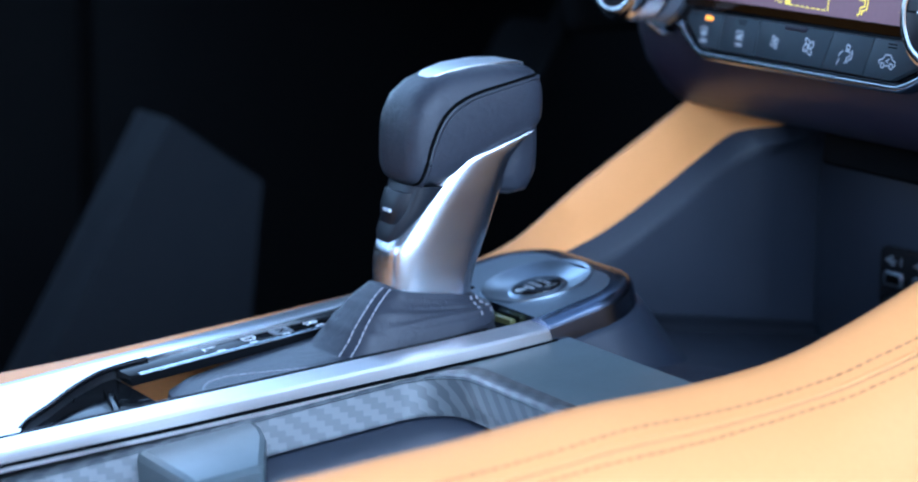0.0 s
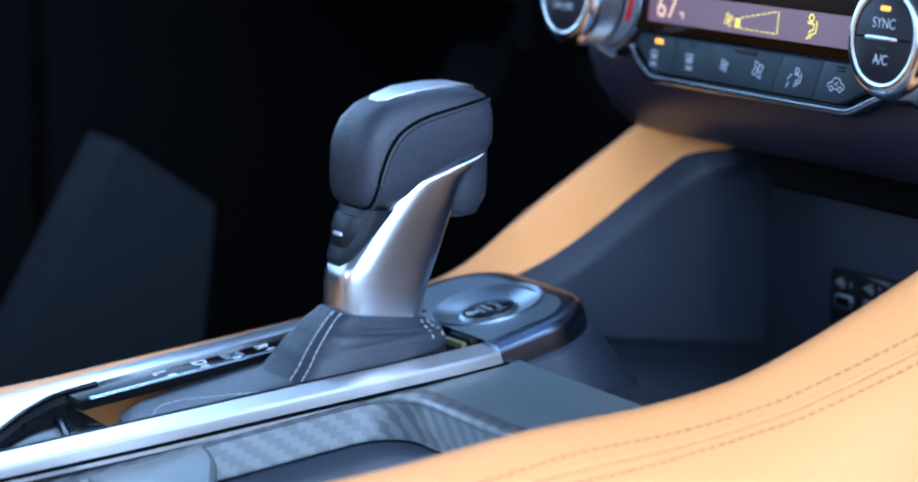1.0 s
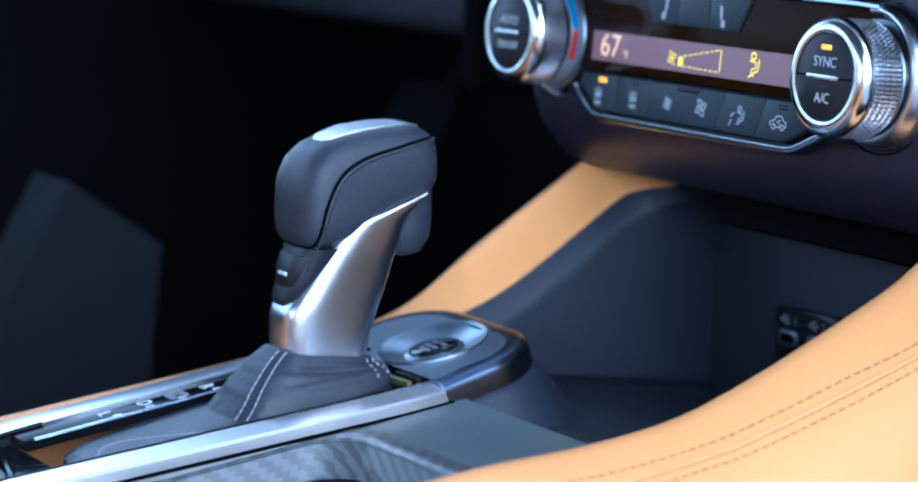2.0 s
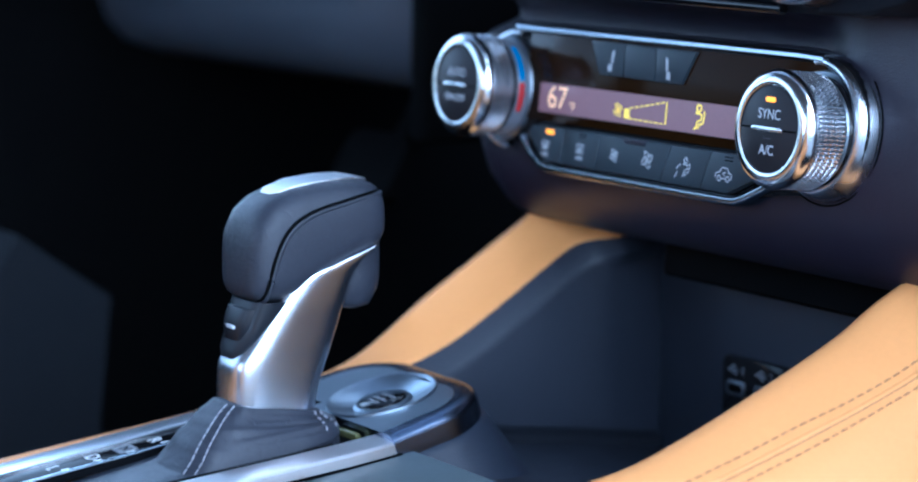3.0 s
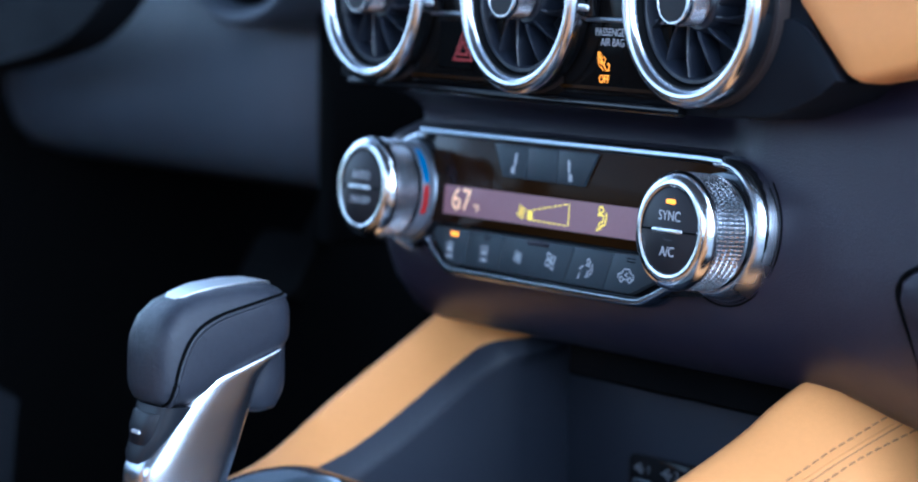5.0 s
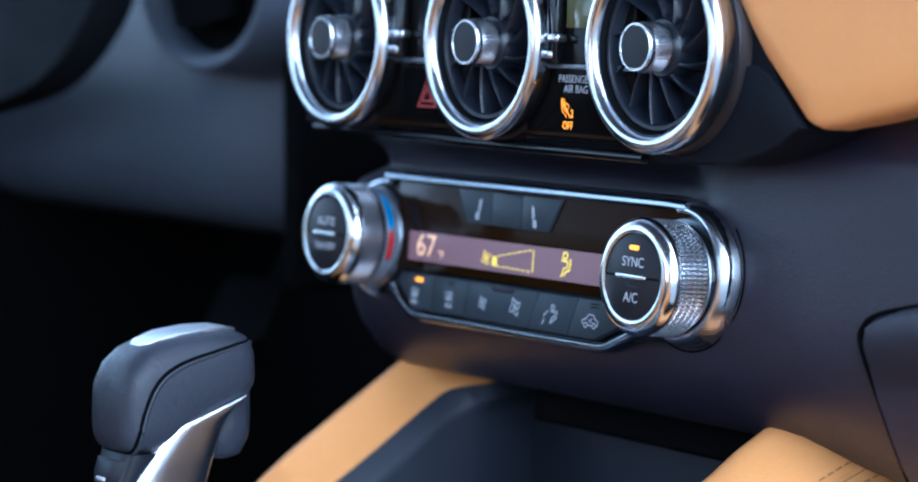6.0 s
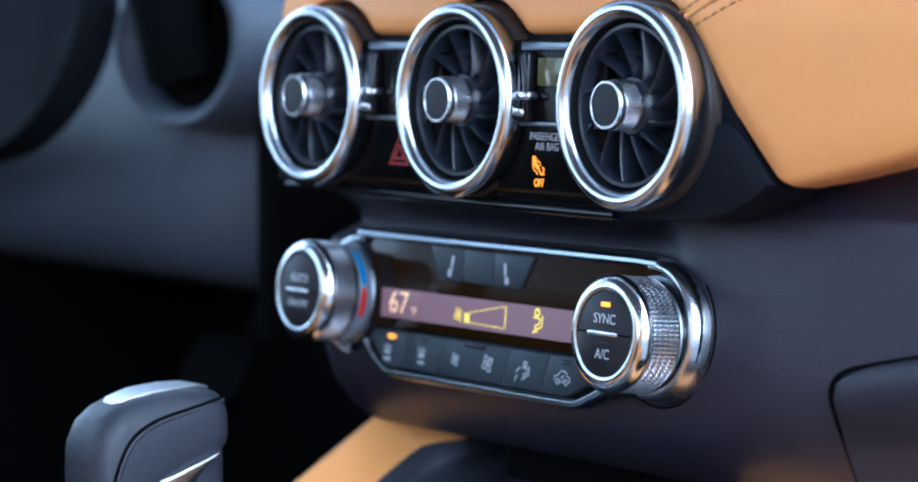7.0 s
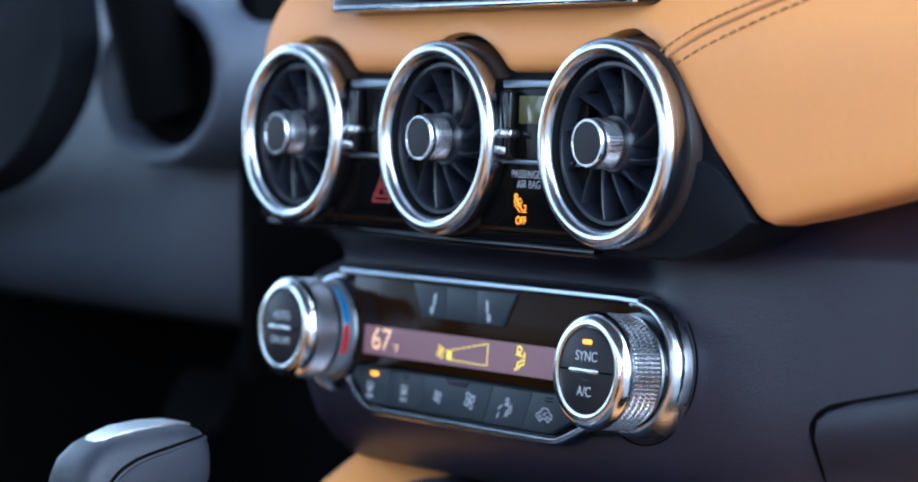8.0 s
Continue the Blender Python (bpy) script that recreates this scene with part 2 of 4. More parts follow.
def strokes(lines, w, z, m=None, h=0.0001):
    """Flat raised lines of width w; each line is a list of (x, y)."""
    bm = bmesh.new()
    for line in lines:
        P = [Vector((x, y)) for x, y in line]
        n = len(P)
        shut = n > 2 and (P[0] - P[-1]).length < 1e-7
        rings = []
        for i, p in enumerate(P):
            if shut:
                d = P[(i + 1) % (n - 1)] - P[(i - 1) % (n - 1)]
            else:
                d = P[min(i + 1, n - 1)] - P[max(i - 1, 0)]
            d.normalize()
            s = Vector((-d.y, d.x)) * w / 2
            a, c = p + s, p - s
            rings.append([(a.x, a.y, z), (c.x, c.y, z), (c.x, c.y, z + h), (a.x, a.y, z + h)])
        loft(rings, True, not shut, bm)
    if m is not None:
        bmesh.ops.transform(bm, matrix=m, verts=bm.verts)
    return bm


def arc(cx, cy, rx, ry, a0, a1, n=10):
    return [(cx + rx * cos(radians(a0 + (a1 - a0) * k / n)), cy + ry * sin(radians(a0 + (a1 - a0) * k / n))) for k in range(n + 1)]


def fan_icon(cx, cy, s):
    out = []
    for k in range(4):
        a = radians(20 + 90 * k)
        px, py = cx + 0.5 * s * cos(a), cy + 0.5 * s * sin(a)
        loop = []
        for i in range(11):
            b = 2 * pi * i / 10
            u, v = 0.48 * s * cos(b), 0.27 * s * sin(b)
            loop.append((px + u * cos(a + 0.5) - v * sin(a + 0.5), py + u * sin(a + 0.5) + v * cos(a + 0.5)))
        out.append(loop)
    return out


def person_icon(cx, cy, s):
    body = [(-0.55, 0.35), (-0.15, 0.3), (0.3, 0.25), (0.25, -0.2), (-0.25, -0.35), (-0.3, -0.85), (-0.6, -1.0)]
    seat = [(0.6, 0.55), (0.65, 0.1), (0.55, -0.45), (0.0, -0.6), (-0.05, -0.95)]
    return [arc(cx - 0.1 * s, cy + 0.75 * s, 0.3 * s, 0.28 * s, 0, 360)] + [[(cx + x * s, cy + y * s) for x, y in l] for l in (body, seat)]


def seat_icon(cx, cy, s, flip=1):
    l = [[(0.45, 1.0), (0.3, -0.2), (0.1, -0.45), (-0.35, -0.5)], [(0.25, 0.9), (0.12, -0.15)]]
    w = [arc(-0.25 + 0.22 * k, -0.85, 0.09, 0.28, 90, 270, 5) for k in range(3)]
    return [[(cx + flip * x * s, cy + y * s) for x, y in q] for q in l + w]


def car_icon(cx, cy, s):
    c = [(-1.1, -0.35), (-1.1, 0.0), (-0.6, 0.15), (-0.25, 0.55), (0.45, 0.55), (0.75, 0.15), (1.1, 0.05), (1.1, -0.35), (0.85, -0.4)]
    return [[(cx + x * s, cy + y * s) for x, y in c]] + [arc(cx + d * s, cy - 0.4 * s, 0.24 * s, 0.24 * s, 0, 360, 8) for d in (-0.6, 0.6)] + [[(cx - 0.3 * s, cy - 0.4 * s), (cx + 0.3 * s, cy - 0.4 * s)], [(cx + 0.3 * s, cy + 0.2 * s), (cx - 0.2 * s, cy), (cx + 0.25 * s, cy - 0.15 * s)]]


def defrost_icon(cx, cy, s, square):
    if square:
        f = [(-0.75, -0.2), (-0.75, 0.9), (0.75, 0.9), (0.75, -0.2), (-0.75, -0.2)]
    else:
        f = [(-0.5, -0.2), (-0.85, 0.8), (0.0, 1.0), (0.85, 0.8), (0.5, -0.2), (-0.5, -0.2)]
    waves = [[(d, 0.55), (d + 0.12, 0.3), (d - 0.08, 0.05), (d + 0.05, -0.15)] for d in (-0.3, 0.0, 0.3)]
    return [[(cx + x * s, cy + y * s) for x, y in q] for q in [f] + waves] + [[(cx - 0.8 * s, cy - 0.8 * s), (cx + 0.8 * s, cy - 0.8 * s)], [(cx - 0.8 * s, cy - 1.1 * s), (cx + 0.8 * s, cy - 1.1 * s)]]


def dashes(a, c, n, fill=0.6):
    """n dashes along the line from a to c."""
    a, c = Vector(a), Vector(c)
    return [[tuple(a + (c - a) * (k / n)), tuple(a + (c - a) * ((k + fill) / n))] for k in range(n)]


def stitches(points, n, length, r, parent, material):
    """n thread stitches along a curve, in one mesh."""
    fine = smooth_line(points, n * 6)
    run = [0.0]
    for p, q in zip(fine, fine[1:]):
        run.append(run[-1] + (q - p).length)
    line = []
    k = 0
    for i in range(4 * n + 1):
        d = run[-1] * i / (4 * n)
        while k < len(run) - 2 and run[k + 1] < d:
            k += 1
        f = (d - run[k]) / max(1e-9, run[k + 1] - run[k])
        line.append(fine[k].lerp(fine[k + 1], min(1.0, f)))
    bm = bmesh.new()
    for k in range(n):
        p, q = line[4 * k], line[4 * k + 4]
        d = (q - p)
        d.normalize()
        mid = (p + q) / 2
        tube([mid - d * length / 2, mid - d * length * 0.3 + Vector((0, 0, r * 0.5)), mid + d * length * 0.3 + Vector((0, 0, r * 0.5)), mid + d * length / 2], r, 5, bm=bm)
    return part("stitching", bm, material, parent)

# ---- the cabin shell ----
def plain_box(x0, x1, y0, y1, z0, z1, bevel=0.0, segs=2):
    bm = bmesh.new()
    bmesh.ops.create_cube(bm, size=1.0, matrix=Matrix.Translation(((x0 + x1) / 2, (y0 + y1) / 2, (z0 + z1) / 2)) @ Matrix.Diagonal((x1 - x0, y1 - y0, z1 - z0, 1)))
    if bevel:
        bmesh.ops.bevel(bm, geom=list(bm.edges), offset=bevel, segments=segs, profile=0.5, affect="EDGES")
    return bm


def shell(name, bm, material, label):
    return tagged(part(name, bm, material), label, name.split("_")[0], kind="structure")


bm = bmesh.new()
bmesh.ops.create_grid(bm, x_segments=1, y_segments=1, size=600.0, matrix=Matrix.Translation((0, 0, -0.42)))
shell("ground", bm, CONCRETE, "pale concrete ground outside the car")
# near-black floor and walls: the footwell's deep shade is put into their colour
shell("floor", plain_box(-0.85, 0.75, -2.2, 0.75, -0.03, 0.0), BLACK, "near-black floor of the car cabin, footwell shade put into its colour")
shell("wall_front", plain_box(-0.85, 0.85, 0.70, 0.75, 0.004, 0.72), BLACK, "near-black firewall behind the pedals, footwell shade put into its colour")
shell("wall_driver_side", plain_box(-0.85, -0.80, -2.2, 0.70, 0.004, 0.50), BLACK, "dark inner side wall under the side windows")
shell("wall_driver_footwell", plain_box(-0.80, -0.77, 0.0, 0.699, 0.004, 0.60), BLACK, "near-black inner side wall of the driver footwell, shade put into its colour")
shell("wall_rear", plain_box(-0.80, 0.80, -2.2, -2.15, 0.004, 0.60), CLOTH, "plain dark wall closing the cabin behind")
shell("ceiling", plain_box(-0.85, 0.64, -2.2, -0.20, 1.15, 1.18), CLOTH, "plain dark roof lining of the cabin")

# pillars between side wall and roof; unseen tan seats, added for warm reflections, behind the camera
for y, z in ((-0.47, 0.0), (-1.30, 0.0), (-2.10, 0.0)):
    shell("pillar", plain_box(-0.85, -0.81, y - 0.05, y + 0.05, 0.50, 1.15, 0.006), BLACK, "plain black pillar between window sill and roof")
for name, x0, x1 in (("wall_passenger_seat", 0.21, 0.70), ("wall_driver_seat", -0.66, -0.20)):
    cut = [[(x, -0.52, 0.10), (x, -0.50, 0.24), (x, -0.54, 0.285), (x, -0.75, 0.275), (x, -1.00, 0.25), (x, -1.08, 0.40), (x, -1.16, 0.80), (x, -1.24, 0.80), (x, -1.20, 0.10)] for x in (x0, x0 + 0.08, x1 - 0.08, x1)]
    shell(name, loft(cut), TAN, "plain unseen tan seat front added for warm reflections")

# ---- dashboard ----
DASH_TILT = tan(radians(5))


def tuck(x, z):
    """How far the lower dash draws back under the glovebox lid."""
    return 2.2 * max(0.0, 0.505 - z) ** 2 * min(1.0, max(0.0, (x - 0.13) / 0.06))


def dash_profile(x):
    """Front face of the dark dashboard at x, from under the lip up to the vents: (y, z)."""
    edge = min(2.0, max(0.0, (-x - 0.145) / 0.055))
    back = 0.06 * edge ** 2 + 0.9 * max(0.0, -x - 0.255)
    low = max(0.385, 0.438 - 0.28 * max(0.0, x - 0.152)) + 0.012 * edge
    face = [(0.699, low + 0.03), (0.30, low + 0.03), (0.12, low + 0.008), (0.068, low), (0.056, low + 0.003), (0.0475, low + 0.0095), (0.0395, low + 0.020), (0.0345, low + 0.0335), (0.0335, 0.485)]
    face += [(0.036 + (z - 0.505) * DASH_TILT, z) for z in (0.50, 0.515, 0.53)]
    # cove under the vents, running out to a plain face towards the passenger
    w = min(1.0, max(0.0, (0.118 - x) / 0.05))
    w = w * w * (3 - 2 * w)
    plain = [(0.0385, 0.536), (0.039, 0.541), (0.0395, 0.546), (0.040, 0.551), (0.0405, 0.556), (0.041, 0.560)]
    cove = [(0.0560, 0.5368), (0.0560, 0.5410), (0.0535, 0.5450), (0.0475, 0.5490), (0.0370, 0.5530), (0.0240, 0.5562)]
    face += [(p[0] + (c[0] - p[0]) * w, p[1] + (c[1] - p[1]) * w) for p, c in zip(plain, cove)]
    face += [(0.046, 0.565), (0.055, 0.60), (0.06, 0.66)]
    return [(min(0.699, y + back + (tuck(x, z) if y < 0.1 else 0.0)), z) for y, z in face]


xs = [-0.31 + 0.01 * k for k in range(24)] + [-0.07 + 0.01 * k for k in range(45)] + [0.40 + 0.04 * k for k in range(10)]
dash = thing("dashboard", "dark soft-touch dashboard with a rounded lower lip", "dashboard")
part("lower_dash", loft([[(x, y, z) for y, z in dash_profile(x)] for x in xs], closed=False), DARK, dash)

# tan upper pad: front face with arches over the vents
VENT_X = (-0.116, 0.0, 0.116)
VENT_Z = 0.600


def pad_edge(x):
    """Height of the tan pad's lower edge at x."""
    z = VENT_Z + 0.0284
    for v in VENT_X:
        d = x - v
        if abs(d) < 0.0449:
            z = max(z, VENT_Z + sqrt(0.0449 ** 2 - d * d))
    if x > 0.1177:
        z = min(z if x < 0.135 else 1.0, lerp_table([(0.1177, 0.6449), (0.1304, 0.6395), (0.1411, 0.6313), (0.150, 0.6210), (0.1587, 0.6085), (0.1673, 0.5973), (0.1792, 0.5852), (0.1915, 0.5730), (0.1950, 0.5712), (0.1991, 0.5708), (0.2087, 0.5726), (0.2243, 0.5759), (0.29, 0.5905), (0.40, 0.615), (0.75, 0.69)], x)[0])
    return z


def pad_y(x, z):
    """How far back the pad's face lies at x and z."""
    low = max(0.634, pad_edge(x)) if x > 0.25 else 0.634
    return 0.0135 + 13.0 * max(0.0, z - low) ** 2


def pad_ring(x):
    e = pad_edge(x)
    top = max(0.674, e + 0.03)
    pts = [(x, 0.075, e + 0.004), (x, 0.030, e), (x, pad_y(x, e) + 0.006, e + 0.0006), (x, pad_y(x, e) + 0.002, e + 0.0022), (x, pad_y(x, e + 0.005) + 0.0004, e + 0.0050)]
    for k in range(1, 9):
        z = e + 0.005 + (top - e - 0.005) * k / 8
        pts.append((x, pad_y(x, z), z))
    yt = pad_y(x, top)
    pts += [(x, yt + 0.016, top + 0.009), (x, yt + 0.05, top + 0.016), (x, 0.20, top + 0.03), (x, 0.55, top + 0.02), (x, 0.699, 0.70)]
    return pts


pxs = sorted({round(-0.159 + 0.0025 * k, 4) for k in range(134)} | {round(0.1765 + 0.0015 * k, 4) for k in range(24)} | {round(0.205 + 0.03 * k, 4) for k in range(18)})
part("upper_pad", loft([pad_ring(x) for x in pxs], closed=False), TAN, dash, "tan leather upper pad arching over the round vents")

seam_a = [(0.1358, 0.6375), (0.1567, 0.6472), (0.1752, 0.6535), (0.1884, 0.6575), (0.215, 0.665)]
seam_b = [(0.1446, 0.6320), (0.1653, 0.6403), (0.1885, 0.6483), (0.2124, 0.6561), (0.24, 0.665)]
for s in (seam_a, seam_b):
    stitches([(x, pad_y(x, z) - 0.0002, z) for x, z in s], 19, 0.0032, 0.0005, dash, TAN_THREAD)
mid = [((p[0] + q[0]) / 2, (p[1] + q[1]) / 2 + 0.0004) for p, q in zip(seam_a, seam_b)]
part("seam_groove", tube(smooth_line([(x, pad_y(x, z) + 0.0004, z) for x, z in mid], 20), 0.0008, 6), TAN_THREAD, dash)
part("seam_fold", tube(smooth_line([(x - 0.0008, pad_y(x, z) + 0.0006, z + 0.0012) for x, z in mid], 20), 0.0012, 8), TAN, dash)

# touch screen standing on the pad
screen = thing("touch_screen", "black touch screen with a thin silver lower edge", "screen", pose(0.018, 0.014, 0.705, 84, 0, 0))
part("bezel", slab(rounded(0.225, 0.096, 0.008), -0.012, 0.0, 0.0015), GLOSS, screen)
part("lower_edge", tube([(-0.108, -0.0465, 0.0), (0.108, -0.0465, 0.0)], 0.0016, 8), CHROME, screen)
part("stand", slab(rounded(0.10, 0.06, 0.004, 0, -0.03), -0.05, -0.0125), BLACK, screen)

# glovebox lid
glove = thing("glovebox_lid", "dark glovebox lid set in the dashboard", "glovebox", pose(0.0, 0.0095, 0.0, 87, 0, 0))
lid = [(0.232, 0.420), (0.222, 0.446), (0.2125, 0.470), (0.2035, 0.490), (0.2045, 0.497), (0.2105, 0.5015), (0.225, 0.5055), (0.30, 0.522), (0.42, 0.548), (0.70, 0.60), (0.70, 0.420)]
lid_bm = slab([(x + 0.0016, z) for x, z in lid], -0.02, 0.0042, 0.0022, 3)
bmesh.ops.bisect_plane(lid_bm, geom=lid_bm.verts[:] + lid_bm.edges[:] + lid_bm.faces[:], plane_co=(0, 0.48, 0), plane_no=(0, 1, 0))
bmesh.ops.bisect_plane(lid_bm, geom=lid_bm.verts[:] + lid_bm.edges[:] + lid_bm.faces[:], plane_co=(0, 0.455, 0), plane_no=(0, 1, 0))
for v in lid_bm.verts:
    v.co.z -= tuck(v.co.x, v.co.y)
part("lid", lid_bm, DARK, glove)
part("gap", tube([(p.x, p.y, 0.0018 - tuck(p.x, p.y)) for p in smooth_line([(x, z, 0) for x, z in lid[:10]], 60)], 0.0014, 8), BLACK, glove)


# driver's knee bolster with the steering column
knee = thing("knee_bolster", "dark grey padded knee panel under the steering column", "dash panel")
rings = []
for k in range(25):
    x = -0.3645 - 0.43 * k / 24
    side = max(0.0, 1 - (-0.3645 - x) / 0.085) ** 2
    prof = [(0.40, 0.50), (0.24, 0.475), (0.165, 0.476), (0.138, 0.485), (0.124, 0.50), (0.117, 0.52), (0.116, 0.545), (0.122, 0.58), (0.135, 0.63), (0.155, 0.69), (0.19, 0.73), (0.5, 0.74)]
    rings.append([(x, y + 0.055 * side, z) for y, z in prof])
part("panel", loft(rings, closed=False), GREY, knee)
# black plate added to stand in for the shaded gap towards the dash
part("gap_shade_plate", plain_box(-0.364, -0.345, 0.122, 0.36, 0.452, 0.725, 0.004), BLACK, knee)
COL = pose(-0.402, 0.100, 0.626, 88, 0, 0)


def oval(bm, k):
    """Flatten a turned shape upright."""
    bmesh.ops.transform(bm, matrix=Matrix.Diagonal((1, k, 1, 1)), verts=bm.verts)
    return bm


ringp = part("column_ring", oval(lathe([(0.056, -0.05), (0.0760, -0.05), (0.0745, 0.004), (0.070, 0.0085), (0.063, 0.0075), (0.057, 0.000)], 56, close=True), 0.68), GREY, knee)
ringp.matrix_basis = COL
# shallow disc; the deep shade of the hole is put into its black
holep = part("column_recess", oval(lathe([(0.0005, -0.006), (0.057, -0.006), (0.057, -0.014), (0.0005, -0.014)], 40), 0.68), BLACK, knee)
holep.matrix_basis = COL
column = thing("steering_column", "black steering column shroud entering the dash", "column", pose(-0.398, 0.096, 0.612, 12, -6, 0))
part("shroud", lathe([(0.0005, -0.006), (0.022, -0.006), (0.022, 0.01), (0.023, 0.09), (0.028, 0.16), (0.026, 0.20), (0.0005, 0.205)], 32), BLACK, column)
bolster = thing("side_trim", "black rounded trim panel beside the steering column", "trim panel", pose(-0.545, 0.045, 0.655, 84, 0, 10))
part("cover", slab([(p.x, p.y) for p in smooth_line([(0.060, 0.10, 0), (0.082, 0.02, 0), (0.088, -0.01, 0), (0.076, -0.045, 0), (0.045, -0.078, 0), (0.0, -0.098, 0), (-0.09, -0.112, 0), (-0.20, -0.11, 0)], 40)] + [(-0.20, 0.10)], -0.03, 0.0, 0.008, 4), FOOT, bolster)

# driver's footwell
foot = thing("footrest", "dark grey ribbed footrest in the unlit footwell", "footrest", pose(-0.46, 0.012, 0.0, 0, 0, 0))
part("pad", loft([[(0.0, -0.175 + 0.085 * f, 0.25 + 0.150 * f), (0.0, -0.045 + 0.012 * f, 0.24 + 0.135 * f - 0.015 * f), (-0.05, -0.045 + 0.012 * f, 0.24 + 0.12 * f), (-0.05, -0.175 + 0.085 * f, 0.25 + 0.150 * f)] for f in (0.0, 0.25, 0.5, 0.75, 0.95, 1.0)]), FOOT, foot)
part("base", plain_box(-0.05, -0.001, -0.17, -0.04, 0.0, 0.245, 0.004), BLACK, foot)
pedal = thing("pedal", "small dark pedal pad deep in the footwell", "pedal", pose(-0.45, 0.14, 0.40, 60, 0, 0))
part("pad", slab(rounded(0.07, 0.04, 0.008, 0, 0.03), 0, 0.01, 0.003), BLACK, pedal)
part("arm", plain_box(-0.008, 0.008, -0.02, 0.35, -0.014, -0.002, 0.002), BLACK, pedal)

# ---- round air vents ----

def knurl(r, depth, h0, h1, rows, n, fill=1.0):
    """A band of small blunt studs round the local z axis."""
    bm = bmesh.new()
    da, dh = pi / n, (h1 - h0) / rows / 2
    for i in range(rows):
        h = h0 + (2 * i + 1) * dh
        for j in range(n):
            a = 2 * pi * j / n
            low, tip = [], []
            for sa, sh in ((-1, -1), (1, -1), (1, 1), (-1, 1)):
                low.append(bm.verts.new((r * cos(a + sa * da * fill), r * sin(a + sa * da * fill), h + sh * dh * fill)))
                tip.append(bm.verts.new(((r + depth) * cos(a + sa * da * fill * 0.25), (r + depth) * sin(a + sa * da * fill * 0.25), h + sh * dh * fill * 0.25)))
            for q in range(4):
                bm.faces.new((low[q], low[(q + 1) % 4], tip[(q + 1) % 4], tip[q]))
            bm.faces.new(tip)
    return bm


def vent(m, label):
    v = thing("air_vent", label, "air vent", m, "round centre air vents")
    R = 0.0425
    ring = [(R - 0.0078, -0.002), (R - 0.0072, 0.0), (R - 0.0046, 0.0016), (R - 0.002, 0.0010), (R - 0.0005, -0.0006), (R, -0.0020), (R - 0.0006, -0.0034), (R - 0.006, -0.0034)]
    part("ring", lathe(ring, 96, close=True), SATIN, v, "satin silver outer ring")
    side = [(R - 0.0030, -0.0037), (R - 0.0018, -0.0042), (R - 0.0012, -0.0090), (R - 0.0020, -0.0102), (R - 0.006, -0.0102), (R - 0.006, -0.0037)]
    part("collar", lathe(side, 96, close=True), TRIM, v, "polished chrome collar")
    part("ring_gap", lathe([(R - 0.0034, -0.0033), (R - 0.0014, -0.0033), (R - 0.0014, -0.0042), (R - 0.0034, -0.0042)], 96, close=True), BLACK, v)
    hood = [(R - 0.004, -0.0106), (R - 0.0004, -0.0112), (R + 0.0025, -0.024), (R + 0.006, -0.05), (R - 0.004, -0.05)]
    part("hood", lathe(hood, 72, close=True), BROWN, v)
    bore = [(R - 0.0074, -0.0018), (R - 0.0086, -0.0060), (R - 0.010, -0.04), (R - 0.008, -0.04), (R - 0.006, -0.006)]
    part("bore", lathe(bore, 72, close=True), BORE, v)
    part("back", lathe([(0.0005, -0.0395), (R - 0.0098, -0.0395), (R - 0.0098, -0.041), (0.0005, -0.041)], 48), BLACK, v)
    inner = [(0.0308, -0.0052), (0.0314, -0.0044), (0.0328, -0.0044), (0.0334, -0.0052), (0.0334, -0.016), (0.0306, -0.016)]
    part("inner_ring", lathe(inner, 72, close=True), VANE, v)
    hub = [(0.0005, -0.0062), (0.0112, -0.0062), (0.0120, -0.0075), (0.0130, -0.0110), (0.0140, -0.03), (0.0005, -0.03)]
    part("hub", lathe(hub, 40), VANE, v)
    for k in range(12):
        a = 2 * pi * (k + 0.35) / 12
        rings = []
        for i in range(8):
            u = i / 7
            r = 0.0120 + 0.0192 * u
            b = a + 0.20 * u ** 1.5 - 0.22 * (1 - u) ** 3
            c, s = cos(b), sin(b)
            t = 0.00055 + 0.0005 * (1 - u) ** 2
            w = 0.0022
            rings.append([(r * c - t * s, r * s + t * c, -0.0066), (r * c - 0.2 * t * s, r * s + 0.2 * t * c, -0.0060), (r * c + t * s, r * s - t * c, -0.0066), (r * c + t * s + w * s, r * s - t * c - w * c, -0.0220), (r * c - t * s + w * s, r * s + t * c - w * c, -0.0220)])
        part("vane", loft(rings), VANE, v)
    k = part("adjuster", lathe([(0.0005, -0.0064), (0.0092, -0.0064), (0.0094, -0.0042), (0.0094, 0.0042), (0.0097, 0.0044), (0.0099, 0.0052), (0.0099, 0.0068), (0.0095, 0.0076), (0.0089, 0.0076), (0.0087, 0.0070), (0.0005, 0.0068)], 48), SATIN, v, "satin rimmed adjuster knob")
    part("face", lathe([(0.0005, 0.0068), (0.0085, 0.0068), (0.0085, 0.0074), (0.0005, 0.0076)], 40), FACE, k)
    part("knurled_band", knurl(0.0094, 0.0009, -0.0040, 0.0042, 5, 44, 0.86), KNURL, k, "", 10)
    return v


first = vent(pose(VENT_X[2], 0.0, VENT_Z + 0.0010, 88, 0, 0), "round air vent with satin silver ring and radial black vanes")
